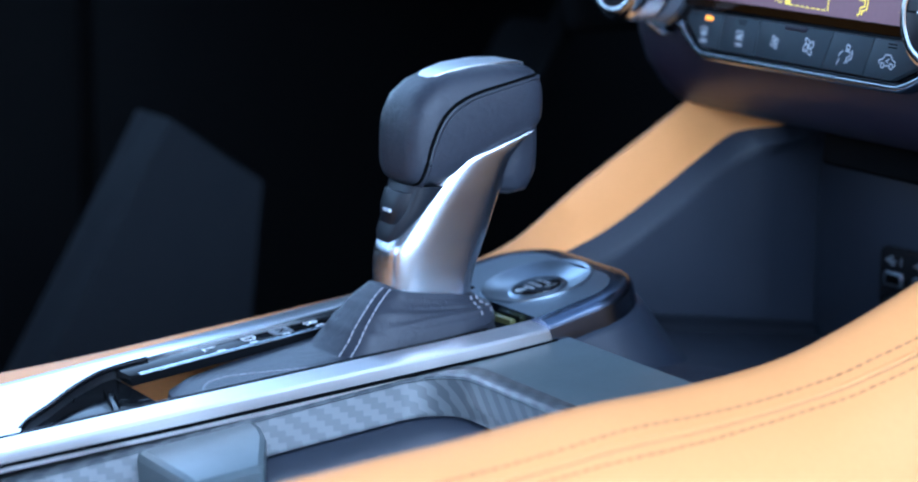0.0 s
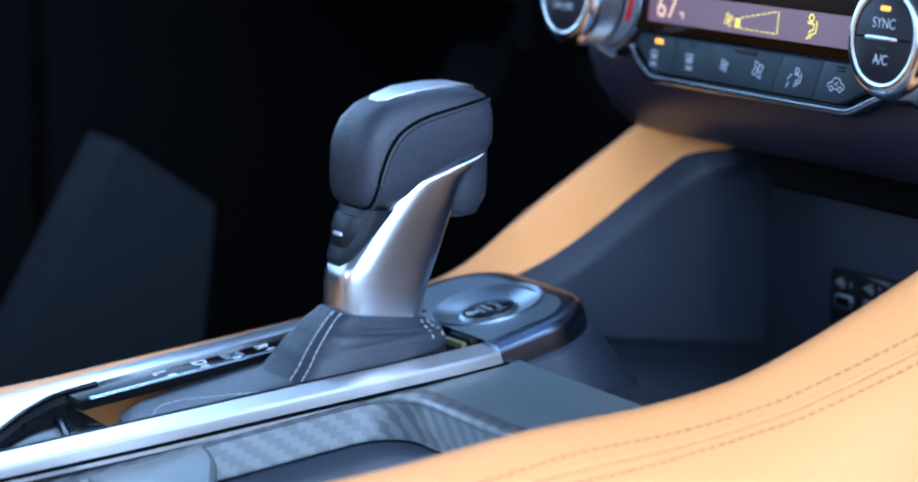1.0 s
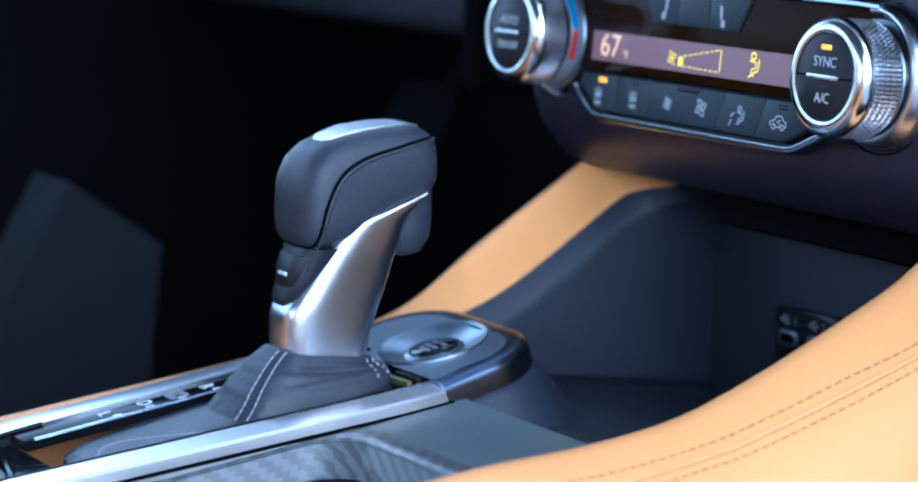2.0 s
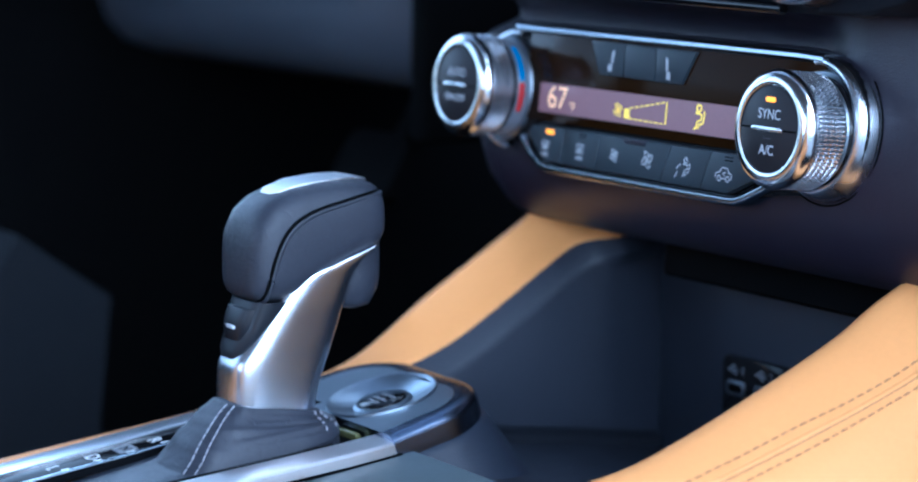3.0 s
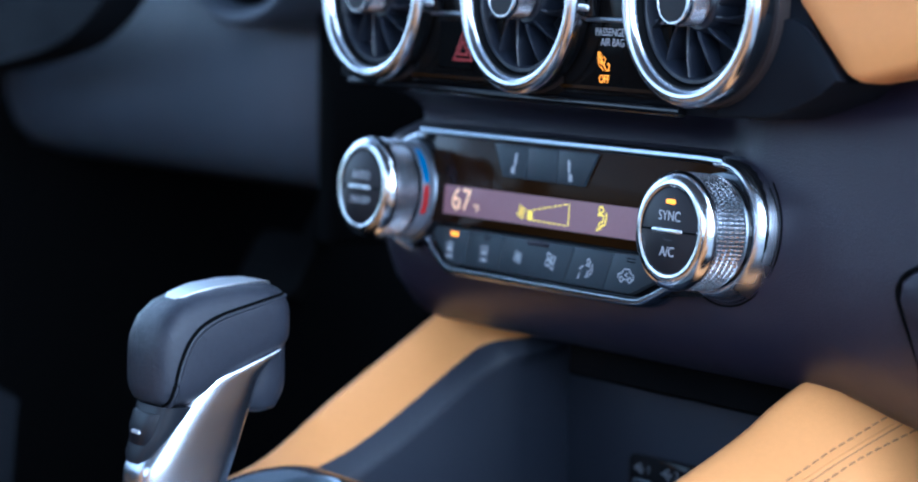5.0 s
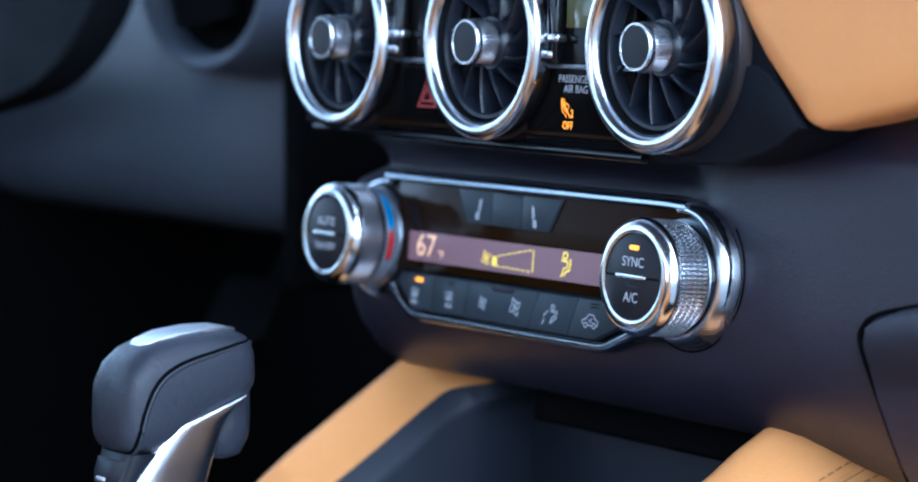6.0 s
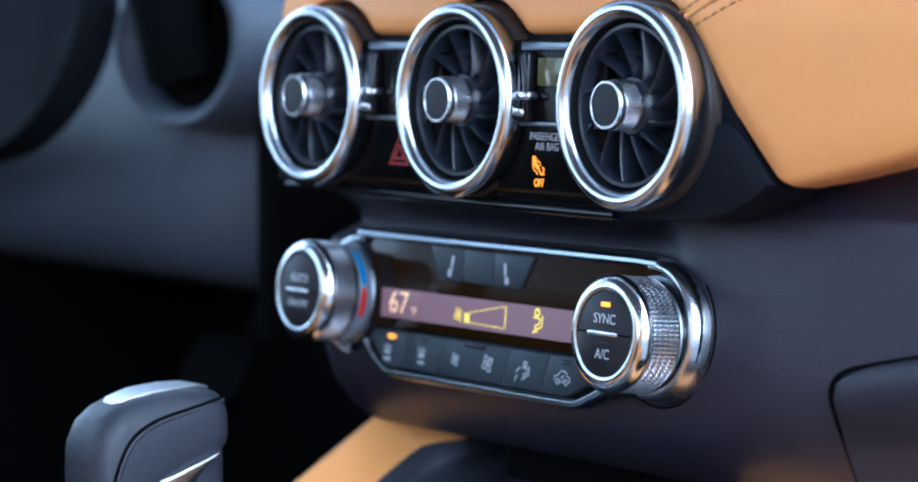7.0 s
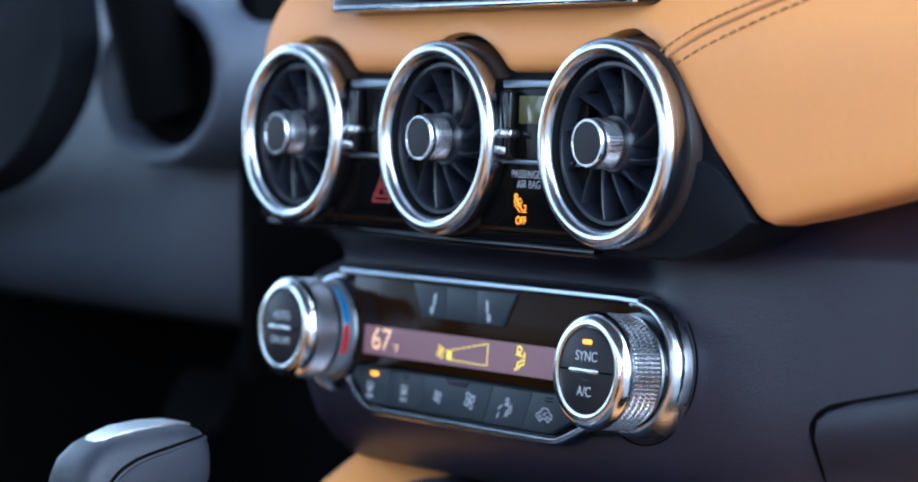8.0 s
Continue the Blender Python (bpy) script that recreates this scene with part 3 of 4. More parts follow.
for x in VENT_X[:2]:
    copy_thing(first, pose(x, 0.0, VENT_Z + 0.0010, 88, 0, 0))

# dark carrier plate of the vents with its pointed tail
tail = [(0.0, -0.045), (0.12, -0.0458), (0.149, -0.0445), (0.166, -0.0398), (0.177, -0.0355), (0.1885, -0.0288), (0.182, -0.0195), (0.168, -0.004), (0.156, 0.016), (0.146, 0.029), (0.136, 0.038)]
plate = [(-0.165, -0.040), (-0.12, -0.045)] + tail + [(0.116, 0.03), (0.058, 0.029), (0.0, 0.03), (-0.058, 0.029), (-0.116, 0.03), (-0.165, 0.02)]
carrier = thing("vent_carrier", "dark moulded carrier round the three air vents", "trim panel", pose(0, 0.016, VENT_Z, 88, 0, 0))
part("body", slab(plate, -0.03, 0.0, 0.0012, 2), WRAP, carrier)
flap = [(0.120, -0.0450), (0.149, -0.0440), (0.168, -0.0395), (0.179, -0.0343), (0.1905, -0.0280), (0.180, -0.0165), (0.171, -0.0085), (0.163, -0.0052), (0.150, -0.006), (0.12, -0.01)]
part("tail_wrap", slab(flap, -0.002, 0.0022, 0.0012, 3), WRAP, carrier, "black grained wrap on the tail")
sill = part("lower_sill", tube([(-0.150, -0.0425, 0.003), (-0.03, -0.0435, 0.003), (0.10, -0.0445, 0.003)], 0.0024, 10), GLOSS, carrier)


def vent_gap(cx):
    """The gloss black panel between two vents, with its bracket and catches."""
    g = part("gap_panel", slab([(cx - 0.036, -0.040), (cx + 0.036, -0.040), (cx + 0.036, 0.027), (cx - 0.036, 0.027)], 0.0004, 0.0055, 0.001), GAP, carrier)
    part("top_strip", slab([(cx - 0.020, 0.0225), (cx + 0.034, 0.0225), (cx + 0.034, 0.0260), (cx - 0.020, 0.0260)], 0.0056, 0.0072, 0.0006), GUN, g)
    part("mullion", plain_box(cx - 0.0180, cx - 0.0105, -0.008, 0.0215, 0.0056, 0.0105, 0.0012), GLOSS, g)
    part("cross_bar", plain_box(cx - 0.020, cx + 0.034, -0.0095, -0.0075, 0.0056, 0.0080, 0.0005), GUN, g)
    part("catch", plain_box(cx - 0.022, cx - 0.0085, 0.0015, 0.0050, 0.0056, 0.0115, 0.0012), SILVER, g)
    part("catch", plain_box(cx - 0.022, cx - 0.0125, -0.0055, -0.0022, 0.0056, 0.0110, 0.0010), SILVER, g)
    part("base_strip", plain_box(cx - 0.036, cx + 0.036, -0.0378, -0.0364, 0.0056, 0.0062), SMOKED, g)
    return g


gr = vent_gap(0.058)
part("clock_window", slab([(0.0490, 0.0075), (0.082, 0.0075), (0.082, 0.0195), (0.0490, 0.0195)], 0.0056, 0.0066, 0.0003), OLIVE, gr, "olive unlit display window")
lettering("PASSENGER", 0.0047, 0.0552, -0.0138, 0.0056, WHITE_INK, gr, 0, 0.92)
lettering("AIR BAG", 0.0047, 0.0560, -0.0180, 0.0056, WHITE_INK, gr, 0, 0.92)
lettering("2", 0.0046, 0.0538, -0.0284, 0.0056, AMBER, gr)
lettering("OFF", 0.0048, 0.0512, -0.0334, 0.0056, AMBER, gr, 0, 0.85)
bag = [arc(0.22, 0.86, 0.17, 0.14, 0, 360, 10), arc(0.62, 0.60, 0.20, 0.17, 0, 360, 10), [(0.20, 0.70), (0.34, 0.42), (0.72, 0.30), (0.98, 0.0)], [(0.05, 0.72), (0.16, 0.30), (0.52, 0.16), (0.60, 0.0)], [(0.02, 1.02), (0.92, 0.12)]]
part("warning_symbol", strokes([[(0.0462 + 0.0066 * x, -0.0300 + 0.0078 * y) for x, y in l] for l in bag], 0.00036, 0.0056), AMBER, gr)
gl = vent_gap(-0.058)
part("hazard_button", slab([(-0.071, -0.033), (-0.045, -0.033), (-0.045, -0.012), (-0.071, -0.012)], 0.0056, 0.0066, 0.0008), BLACK, gl)
part("hazard_triangle", strokes([[(-0.0585, -0.0290), (-0.0445, -0.0290), (-0.0515, -0.0165), (-0.0585, -0.0290)], [(-0.0552, -0.0266), (-0.0478, -0.0266), (-0.0515, -0.0203), (-0.0552, -0.0266)]], 0.0016, 0.0067), RED, gl)

# ---- climate control unit ----
PANEL = pose(0, 0.030, 0.505, 85, 0, 0)
climate = thing("climate_control", "climate control unit with smoked display, buttons and silver trim", "climate control", PANEL)


def circle_run(cx, cy, r, a0, a1, n=16):
    return [(cx + r * cos(radians(a0 + (a1 - a0) * k / n)), cy + r * sin(radians(a0 + (a1 - a0) * k / n))) for k in range(n + 1)]


KX, KY = 0.1045, 0.0010
back = circle_run(0.1030, 0.0030, 0.0285, 90, -90) + [(0.080, -0.027), (0.058, -0.0325), (-0.088, -0.0330), (-0.104, -0.022)] + circle_run(-0.1150, 0.0015, 0.0285, 240, 90)
part("backplate", slab(back, -0.014, 0.0005, 0.001), GLOSS, climate)


def band(line, prof, size=None):
    """Sweep a small profile of (outward, up) pairs along a flat line, scaled by size at each step."""
    P = [Vector((x, y, 0)) for x, y in line]
    rings = []
    n = len(P)
    for i, p in enumerate(P):
        d = P[min(i + 1, n - 1)] - P[max(i - 1, 0)]
        d.normalize()
        o = Vector((-d.y, d.x, 0))
        f = size(i / (n - 1)) if size else 1.0
        rings.append([p + o * u * f + Vector((0, 0, v if v < 0 else v * f)) for u, v in prof])
    return loft(rings)


thin = [(-0.0012, -0.010), (-0.0014, 0.0015), (-0.0006, 0.0028), (0.0012, 0.0030), (0.0024, 0.0020), (0.0028, -0.010)]
wide = [(-0.0036, -0.010), (-0.0036, 0.0010), (-0.0026, 0.0034), (-0.0006, 0.0042), (0.0014, 0.0034), (0.0030, 0.0014), (0.0042, -0.0016), (0.0048, -0.0050), (0.0050, -0.010)]
part("upper_trim", band([(-0.1180, 0.0298), (-0.085, 0.0299), (-0.05, 0.0300), (0.03, 0.0302), (0.09, 0.0302), (0.1035, 0.0297)], thin), TRIM, climate, "polished silver trim line")
part("end_bezel", band(circle_run(0.1012, 0.0028, 0.0264, 98, -128, 48), wide, lambda u: lerp_table([(0, 0.55), (0.12, 0.62), (0.35, 0.95), (0.75, 1.0), (0.9, 0.75), (1.0, 0.3)], u)[0]), BEZEL, climate, "wide polished silver end bezel")
part("end_bezel", band(circle_run(-0.1165, 0.0, 0.0278, 262, 90, 40), wide, lambda u: lerp_table([(0, 0.3), (0.15, 1.0), (0.7, 1.0), (1.0, 0.42)], u)[0]), BEZEL, climate, "wide polished silver end bezel")
part("bezel_gap", tube([(x, y, -0.0058) for x, y in circle_run(0.1012, 0.0028, 0.0321, 40, -120, 40)], 0.0004, 6), BLACK, climate)
part("lower_trim", band([(0.092, -0.0185), (0.083, -0.0205), (0.0735, -0.0250), (0.0600, -0.0310), (0.0555, -0.0326), (0.0510, -0.0330), (0.02, -0.0332), (-0.04, -0.0332), (-0.082, -0.0332), (-0.0870, -0.0330), (-0.0905, -0.0318), (-0.0985, -0.0270), (-0.1065, -0.0208)], thin), TRIM, climate, "polished silver lower trim")
part("smoked_glass", slab([(-0.106, 0.0284), (0.104, 0.0284), (0.104, -0.0118), (-0.106, -0.0118)], 0.0006, 0.0018, 0.0004), SMOKED, climate)
lcd = part("display_strip", slab([(-0.0945, 0.0058), (0.088, 0.0066), (0.088, -0.0072), (-0.0945, -0.0078)], 0.0019, 0.0022), LCD, climate, "lit violet display strip")
lettering("67", 0.0146, -0.0800, -0.0008, 0.0023, LCD_PEACH, lcd, 0, 1.1)
lettering("°F", 0.0052, -0.0678, -0.0038, 0.0023, LCD_PEACH, lcd)
part("display_symbol", strokes(fan_icon(-0.0322, -0.0020, 0.0034), 0.0005, 0.0023), LCD_AMBER, lcd)
tri = dashes((-0.0235, -0.0005), (0.0028, 0.0044), 7) + dashes((-0.0235, -0.0050), (0.0028, -0.0054), 7) + [[(0.0031, 0.0045), (0.0031, -0.0055)]]
part("display_symbol", strokes(tri, 0.0006, 0.0023), LCD_AMBER, lcd)
part("display_symbol", slab(rounded(0.0038, 0.0044, 0.0008, -0.0256, -0.0030), 0.0023, 0.0024), LCD_AMBER, lcd)
part("display_symbol", strokes(person_icon(0.0265, -0.0002, 0.0052), 0.0009, 0.0023), LCD_AMBER, lcd)


def key(points, top=0.0042):
    return part("button", slab(points, 0.0006, top, 0.0005), BUTTON, climate)


k1 = key([(-0.0960, -0.0142), (-0.0985, -0.0175), (-0.0975, -0.0195), (-0.0850, -0.0300), (-0.0720, -0.0302), (-0.0698, -0.0138)])
k2 = key([(-0.0694, -0.0138), (-0.0716, -0.0302), (-0.0446, -0.0302), (-0.0421, -0.0136)])
k3 = key([(-0.0416, -0.0136), (-0.0441, -0.0302), (0.0048, -0.0302), (0.0112, -0.0134)])
k4 = key([(0.0117, -0.0134), (0.0053, -0.0302), (0.0332, -0.0302), (0.0391, -0.0133)])
k5 = key([(0.0396, -0.0133), (0.0337, -0.0302), (0.0515, -0.0302), (0.0715, -0.0215), (0.0770, -0.0131)])
part("lamp", slab(rounded(0.0058, 0.0021, 0.0007, -0.0805, -0.0163), 0.0042, 0.0046, 0.0002), AMBER, k1, "lit amber lamp")
for kk, x in ((k2, -0.0545), (k5, 0.0515)):
    part("lamp_slot", strokes([[(x - 0.0028, -0.0150), (x + 0.0028, -0.0150)], [(x - 0.0028, -0.0164), (x + 0.0028, -0.0164)]], 0.0005, 0.0042), BLACK, kk)
part("notch", slab([(-0.0240, -0.0135), (-0.0220, -0.0160), (-0.0080, -0.0160), (-0.0060, -0.0135)], 0.0042, 0.0047, 0.0003), DARK, k3)
for kk, lines in ((k1, defrost_icon(-0.0838, -0.0238, 0.0033, False)), (k2, defrost_icon(-0.0562, -0.0230, 0.0033, True)), (k3, fan_icon(-0.0297, -0.0223, 0.0031)), (k3, fan_icon(-0.0052, -0.0217, 0.0042)), (k4, person_icon(0.0228, -0.0222, 0.0040) + [[(0.0160, -0.0232), (0.0190, -0.0210)], [(0.0153, -0.0272), (0.0170, -0.0244)]]), (k5, car_icon(0.0488, -0.0223, 0.0048))):
    part("symbol", strokes(lines, 0.00065, 0.0042), WHITE_INK, kk)
s1 = key([(-0.0555, 0.0276), (-0.0299, 0.0276), (-0.0296, 0.0128), (-0.0474, 0.0128)], 0.0034)
s2 = key([(-0.0294, 0.0276), (-0.0069, 0.0276), (-0.0064, 0.0128), (-0.0291, 0.0128)], 0.0034)
s3 = key([(-0.0064, 0.0276), (0.0218, 0.0276), (0.0130, 0.0128), (-0.0059, 0.0128)], 0.0034)
part("symbol", strokes(seat_icon(-0.0392, 0.0198, 0.0044), 0.0009, 0.0034), WHITE_INK, s1)
part("symbol", strokes(seat_icon(0.0032, 0.0192, 0.0044, -1), 0.0009, 0.0034), WHITE_INK, s3)


def climate_knob(x, words):
    R = 0.0242
    body = [(0.0005, -0.002), (0.0205, -0.002), (0.0205, 0.0224), (R - 0.0008, 0.0227), (R, 0.0233), (R + 0.0002, 0.0246), (R - 0.0004, 0.0262), (R - 0.0016, 0.0275), (R - 0.0034, 0.0284), (R - 0.0054, 0.0288), (R - 0.0063, 0.0285), (R - 0.0065, 0.0272), (0.0005, 0.0270)]
    m = pose(x, KY, 0.0)
    k = part("climate_knob", lathe(body, 96), KNOB_METAL, climate, "round chrome knob with black split face")
    k.matrix_basis = m
    rb, top = (0.0225, 0.0058) if x > 0 else (0.0232, 0.0090)
    part("base", lathe([(0.0150, 0.0), (rb, 0.0), (rb, top - 0.0009), (rb - 0.001, top), (0.0150, top)], 72, close=True), GLOSS if x > 0 else MARKED, k)
    part("base_flange", lathe([(0.0200, -0.002), (0.0250, -0.002), (0.0250, 0.0014), (0.0243, 0.0024), (rb + 0.0001, 0.0024)], 72, close=True), GUN, k, "dark satin flange")
    part("base_ring", lathe([(0.0195, top + 0.0001), (0.0226, top + 0.0001), (0.0229, top + 0.0006), (0.0226, top + 0.0012), (0.0195, top + 0.0012)], 72, close=True), GUN if x > 0 else BLACK, k)
    part("grip_core", lathe([(0.0195, top + 0.0014), (R - 0.0018, top + 0.0014), (R - 0.0018, 0.0224), (0.0195, 0.0224)], 96, close=True), GUN, k)
    part("knurled_band", knurl(R - 0.0017, 0.0015, top + 0.0016, 0.0222, 5, 80, 0.80), KNURL, k, "knurled metal grip band", 10)
    f = part("face", lathe([(0.0005, 0.0270), (R - 0.0066, 0.0270), (R - 0.0066, 0.0280), (R - 0.0072, 0.0284), (0.0005, 0.0287)], 64), FACE, k, "black split face with white print")
    part("divider", slab(rounded(0.0190, 0.0016, 0.0007), 0.0286, 0.0300, 0.0004), SATIN, k)
    part("split", slab(rounded(0.0340, 0.0007, 0.0002), 0.0282, 0.0289), BLACK, k)
    for text, size, y in words:
        lettering(text, size, 0.0, y, 0.0288, WHITE_INK, k, 0, 0.95)
    return k


kl = climate_knob(-0.1262, [("AUTO", 0.0056, 0.0056), ("ON·OFF", 0.0050, -0.0062)])
kr = climate_knob(KX, [("SYNC", 0.0058, 0.0058), ("A/C", 0.0058, -0.0086)])
part("lamp", slab(rounded(0.0056, 0.0019, 0.0007, 0.0, 0.0118), 0.0285, 0.0290, 0.0002), AMBER, kr, "lit amber lamp")
part("lamp_slot", strokes([[(-0.0024, -0.0028), (-0.0024, -0.0038), (0.0024, -0.0038)]], 0.0004, 0.0287), DARK, kr)
# temperature marks on the driver's knob base


def base_mark(a0, a1, material, name):
    rings = []
    for k in range(9):
        a = radians(a0 + (a1 - a0) * k / 8)
        rings.append([(r * cos(a), r * sin(a), h) for r, h in ((0.0230, 0.0050), (0.0234, 0.0052), (0.0234, 0.0080), (0.0230, 0.0082))])
    part(name, loft(rings), material, kl)


base_mark(12, 58, BLUE, "cold_mark")
base_mark(-26, 8, RED, "warm_mark")

# ---- centre console ----
def plate_z(y):
    return 0.3854 + 0.139 * y


def low_z(y):
    return 0.3745 + 0.125 * y


console = thing("centre_console", "dark plastic centre console with open tray and cup wells", "console")
# driver-side leather strip: y, outer z, inner z
LEFT = [(-0.60, 0.318, 0.316), (-0.2975, 0.3438, 0.3425), (-0.216, 0.3522, 0.3500), (-0.1166, 0.3642, 0.3630), (-0.0513, 0.3764, 0.3735), (-0.0031, 0.4065, 0.3885), (0.0566, 0.4426, 0.4243), (0.0720, 0.4515, 0.4318), (0.0988, 0.466, 0.4370), (0.14, 0.49, 0.450)]
LEFT_S = [tuple(v) for v in smooth_line(LEFT, 60)]


def strip_turn(y):
    """How far the strip's inner edge swings inwards as it meets the dashboard."""
    u = min(1.0, max(0.0, (y - 0.060) / 0.022))
    return 0.014 * u * u


def left_ring(y, zo, zi):
    d = strip_turn(y)
    return [(-0.150, y, 0.02), (-0.149, y, zo - 0.02), (-0.1455, y, zo - 0.003), (-0.142, y, zo), (-0.138, y, zo + 0.0003), (-0.1265 + d, y, zi + 0.001), (-0.1220 + d, y, zi), (-0.1205 + d, y, zi - 0.002), (-0.1200, y, zi - 0.02), (-0.1200, y, 0.02)]


part("driver_side_leather", loft([left_ring(*v) for v in LEFT_S]), TAN, console, "tan leather edge strip rising to the dashboard")
RIGHT = [(-0.60, 0.333), (-0.30, 0.3655), (-0.2317, 0.3722), (-0.18, 0.3783), (-0.1295, 0.3813), (-0.09, 0.3868), (-0.063, 0.395), (-0.03, 0.408), (0.0148, 0.428), (0.0419, 0.4435), (0.10, 0.470)]
RIGHT_S = [tuple(v)[:2] for v in smooth_line([(a, b, 0) for a, b in RIGHT], 80)]
R_SECTION = [(0.122, -0.33), (0.124, -0.03), (0.127, -0.008), (0.131, -0.002), (0.136, 0.0), (0.142, -0.001), (0.150, -0.0045), (0.155, -0.0072), (0.1585, -0.0092), (0.162, -0.0114), (0.168, -0.0153), (0.175, -0.021), (0.182, -0.031), (0.189, -0.045), (0.194, -0.065), (0.196, -0.10), (0.196, -0.33)]
knee_pad = part("passenger_side_leather", loft([[(x, y, max(0.02, z + d)) for x, d in R_SECTION] for y, z in RIGHT_S]), TAN, console, "tan leather knee pad sweeping up to the dashboard")
ROW_A = [(-0.60, 0.1550), (-0.20, 0.1550), (-0.167, 0.1534), (-0.09, 0.1539), (-0.0646, 0.1555), (-0.0389, 0.1577), (-0.0233, 0.1593), (-0.0051, 0.1620), (0.0199, 0.1647), (0.0406, 0.1678), (0.0556, 0.1690), (0.10, 0.1725)]
ROW_B = [(-0.60, 0.1650), (-0.162, 0.1648), (-0.1228, 0.1630), (-0.0965, 0.1628), (-0.0715, 0.1645), (-0.0458, 0.1665), (-0.0302, 0.1682), (0.0136, 0.1716), (0.0349, 0.1745), (0.0599, 0.1768), (0.10, 0.1805)]


def pad_run(f, lift):
    """A line on the knee pad, f of the way from the upper seam to the lower one."""
    out = []
    for y, z in RIGHT_S:
        if y > -0.32:
            a, b = lerp_table(ROW_A, y)[0], lerp_table(ROW_B, y)[0]
            x = a + (b - a) * f
            out.append((x, y, z + lerp_table(R_SECTION, x)[0] + lift))
    return out


for f in (0.0, 1.0):
    stitches(pad_run(f, 0.0001), 92, 0.0031, 0.00042, knee_pad, TAN_THREAD)
part("seam_welt", tube(pad_run(0.44, -0.0007), 0.0013, 8), TAN, knee_pad)
part("seam_groove", tube(pad_run(0.60, -0.00018), 0.0004, 6), TAN_THREAD, knee_pad)

# dark inner walls and tray
part("tray_wall", loft([[(-0.1215 + strip_turn(y) * k, y, z) if k else (-0.1085, y, z) for k, z in ((1, 0.30), (1, zi - 0.004))] + [(x + strip_turn(y) * k, y, zi - h) for x, h, k in ((-0.119, 0.0015, 1), (-0.1118, 0.0090, 0.8), (-0.1106, 0.0115, 0.6), (-0.1098, 0.016, 0.3))] + [(-0.1085, y, 0.30)] for y, zo, zi in LEFT_S if y > -0.06]), TRAY, console, "", 30)
part("tray_floor", loft([[(-0.112, y, z), (0.125, y, z), (0.125, y, z - 0.01), (-0.112, y, z - 0.01)] for y, z in ((-0.10, 0.352), (-0.06, 0.3495), (-0.02, 0.345), (0.0, 0.3405), (0.05, 0.3345), (0.11, 0.327))]), TRAY, console)
part("tray_ledge", loft([[(-0.1095, y, z), (-0.104, y, z - 0.001), (-0.1015, y, z - 0.004), (-0.1005, y, z - 0.012), (-0.1095, y, z - 0.014)] for y, z in ((-0.02, 0.3520), (0.011, 0.3467), (0.105, 0.3345), (0.109, 0.334))]), DARK_SMOOTH, console)
part("tray_back", plain_box(-0.108, 0.125, 0.11, 0.12, 0.30, 0.46, 0.003), TRAY, console)
# block under the dash lip, its shade put into the black
part("tray_brow_shade", loft([[(x, 0.0805, 0.455), (x, 0.0765, 0.4225), (x, 0.079, 0.4205), (x, 0.109, 0.424), (x, 0.109, 0.455)] for x in (-0.0605, -0.059, 0.0, 0.123)]), BLACK, console)
usb = thing("usb_socket", "black socket plate with two charging ports in the tray", "socket", pose(-0.0255, 0.1085, 0.3672, 90, 0, 3))
part("socket_plate", slab(rounded(0.048, 0.030, 0.003), -0.0005, 0.0026, 0.0008), GLOSS, usb)
for dx, word in ((-0.0145, "1"), (0.0050, "2")):
    part("port_frame", slab(rounded(0.0125, 0.0068, 0.0015, dx, 0.0), 0.0026, 0.0034, 0.0003), GUN, usb)
    part("port_hole", slab(rounded(0.0092, 0.0042, 0.001, dx, 0.0), 0.0034, 0.0037), BLACK, usb)
    arrow = [[(dx - 0.0062, 0.0085), (dx + 0.0012, 0.0085)], [(dx - 0.0045, 0.0085), (dx - 0.0025, 0.0105), (dx - 0.0005, 0.0105)], [(dx - 0.0035, 0.0085), (dx - 0.0015, 0.0067), (dx, 0.0067)]]
    part("port_symbol", strokes(arrow, 0.0009, 0.0027), GREY_INK, usb)
    lettering(word, 0.0056, dx + 0.0046, 0.0085, 0.0027, GREY_INK, usb)

# deck with two cup wells
def on_deck(x, y, h=0.0):
    return (x, y, low_z(y) + h)


def well_outline(x0, x1, y0, y1, r, n=8):
    return rounded(x1 - x0, y1 - y0, r, (x0 + x1) / 2, (y0 + y1) / 2, n)


WELLS = [well_outline(-0.0138, 0.112, -0.585, -0.149, 0.022)]
bm = bmesh.new()
edges = []
for loop in [[(-0.0175, -0.60), (0.1235, -0.60), (0.1235, -0.40), (0.1235, -0.20), (0.1235, -0.088), (0.05, -0.088), (-0.0175, -0.088), (-0.0175, -0.20), (-0.0175, -0.40)]] + WELLS:
    vs = [bm.verts.new(on_deck(x, y)) for x, y in loop]
    edges += [bm.edges.new((a, b)) for a, b in zip(vs, vs[1:] + vs[:1])]
bmesh.ops.triangle_fill(bm, use_beauty=True, use_dissolve=False, edges=edges)
part("deck", bm, DECK, console)
part("deck_front", loft([[on_deck(x, -0.088), (x, -0.072, 0.3565), (x, -0.060, 0.3495), (x, -0.05, 0.34)] for x in (-0.0175, 0.03, 0.08, 0.1235)], closed=False), TRAY, console)
part("deck_side", plain_box(-0.0185, -0.0176, -0.60, -0.06, 0.02, 0.325), DARK_SMOOTH, console)


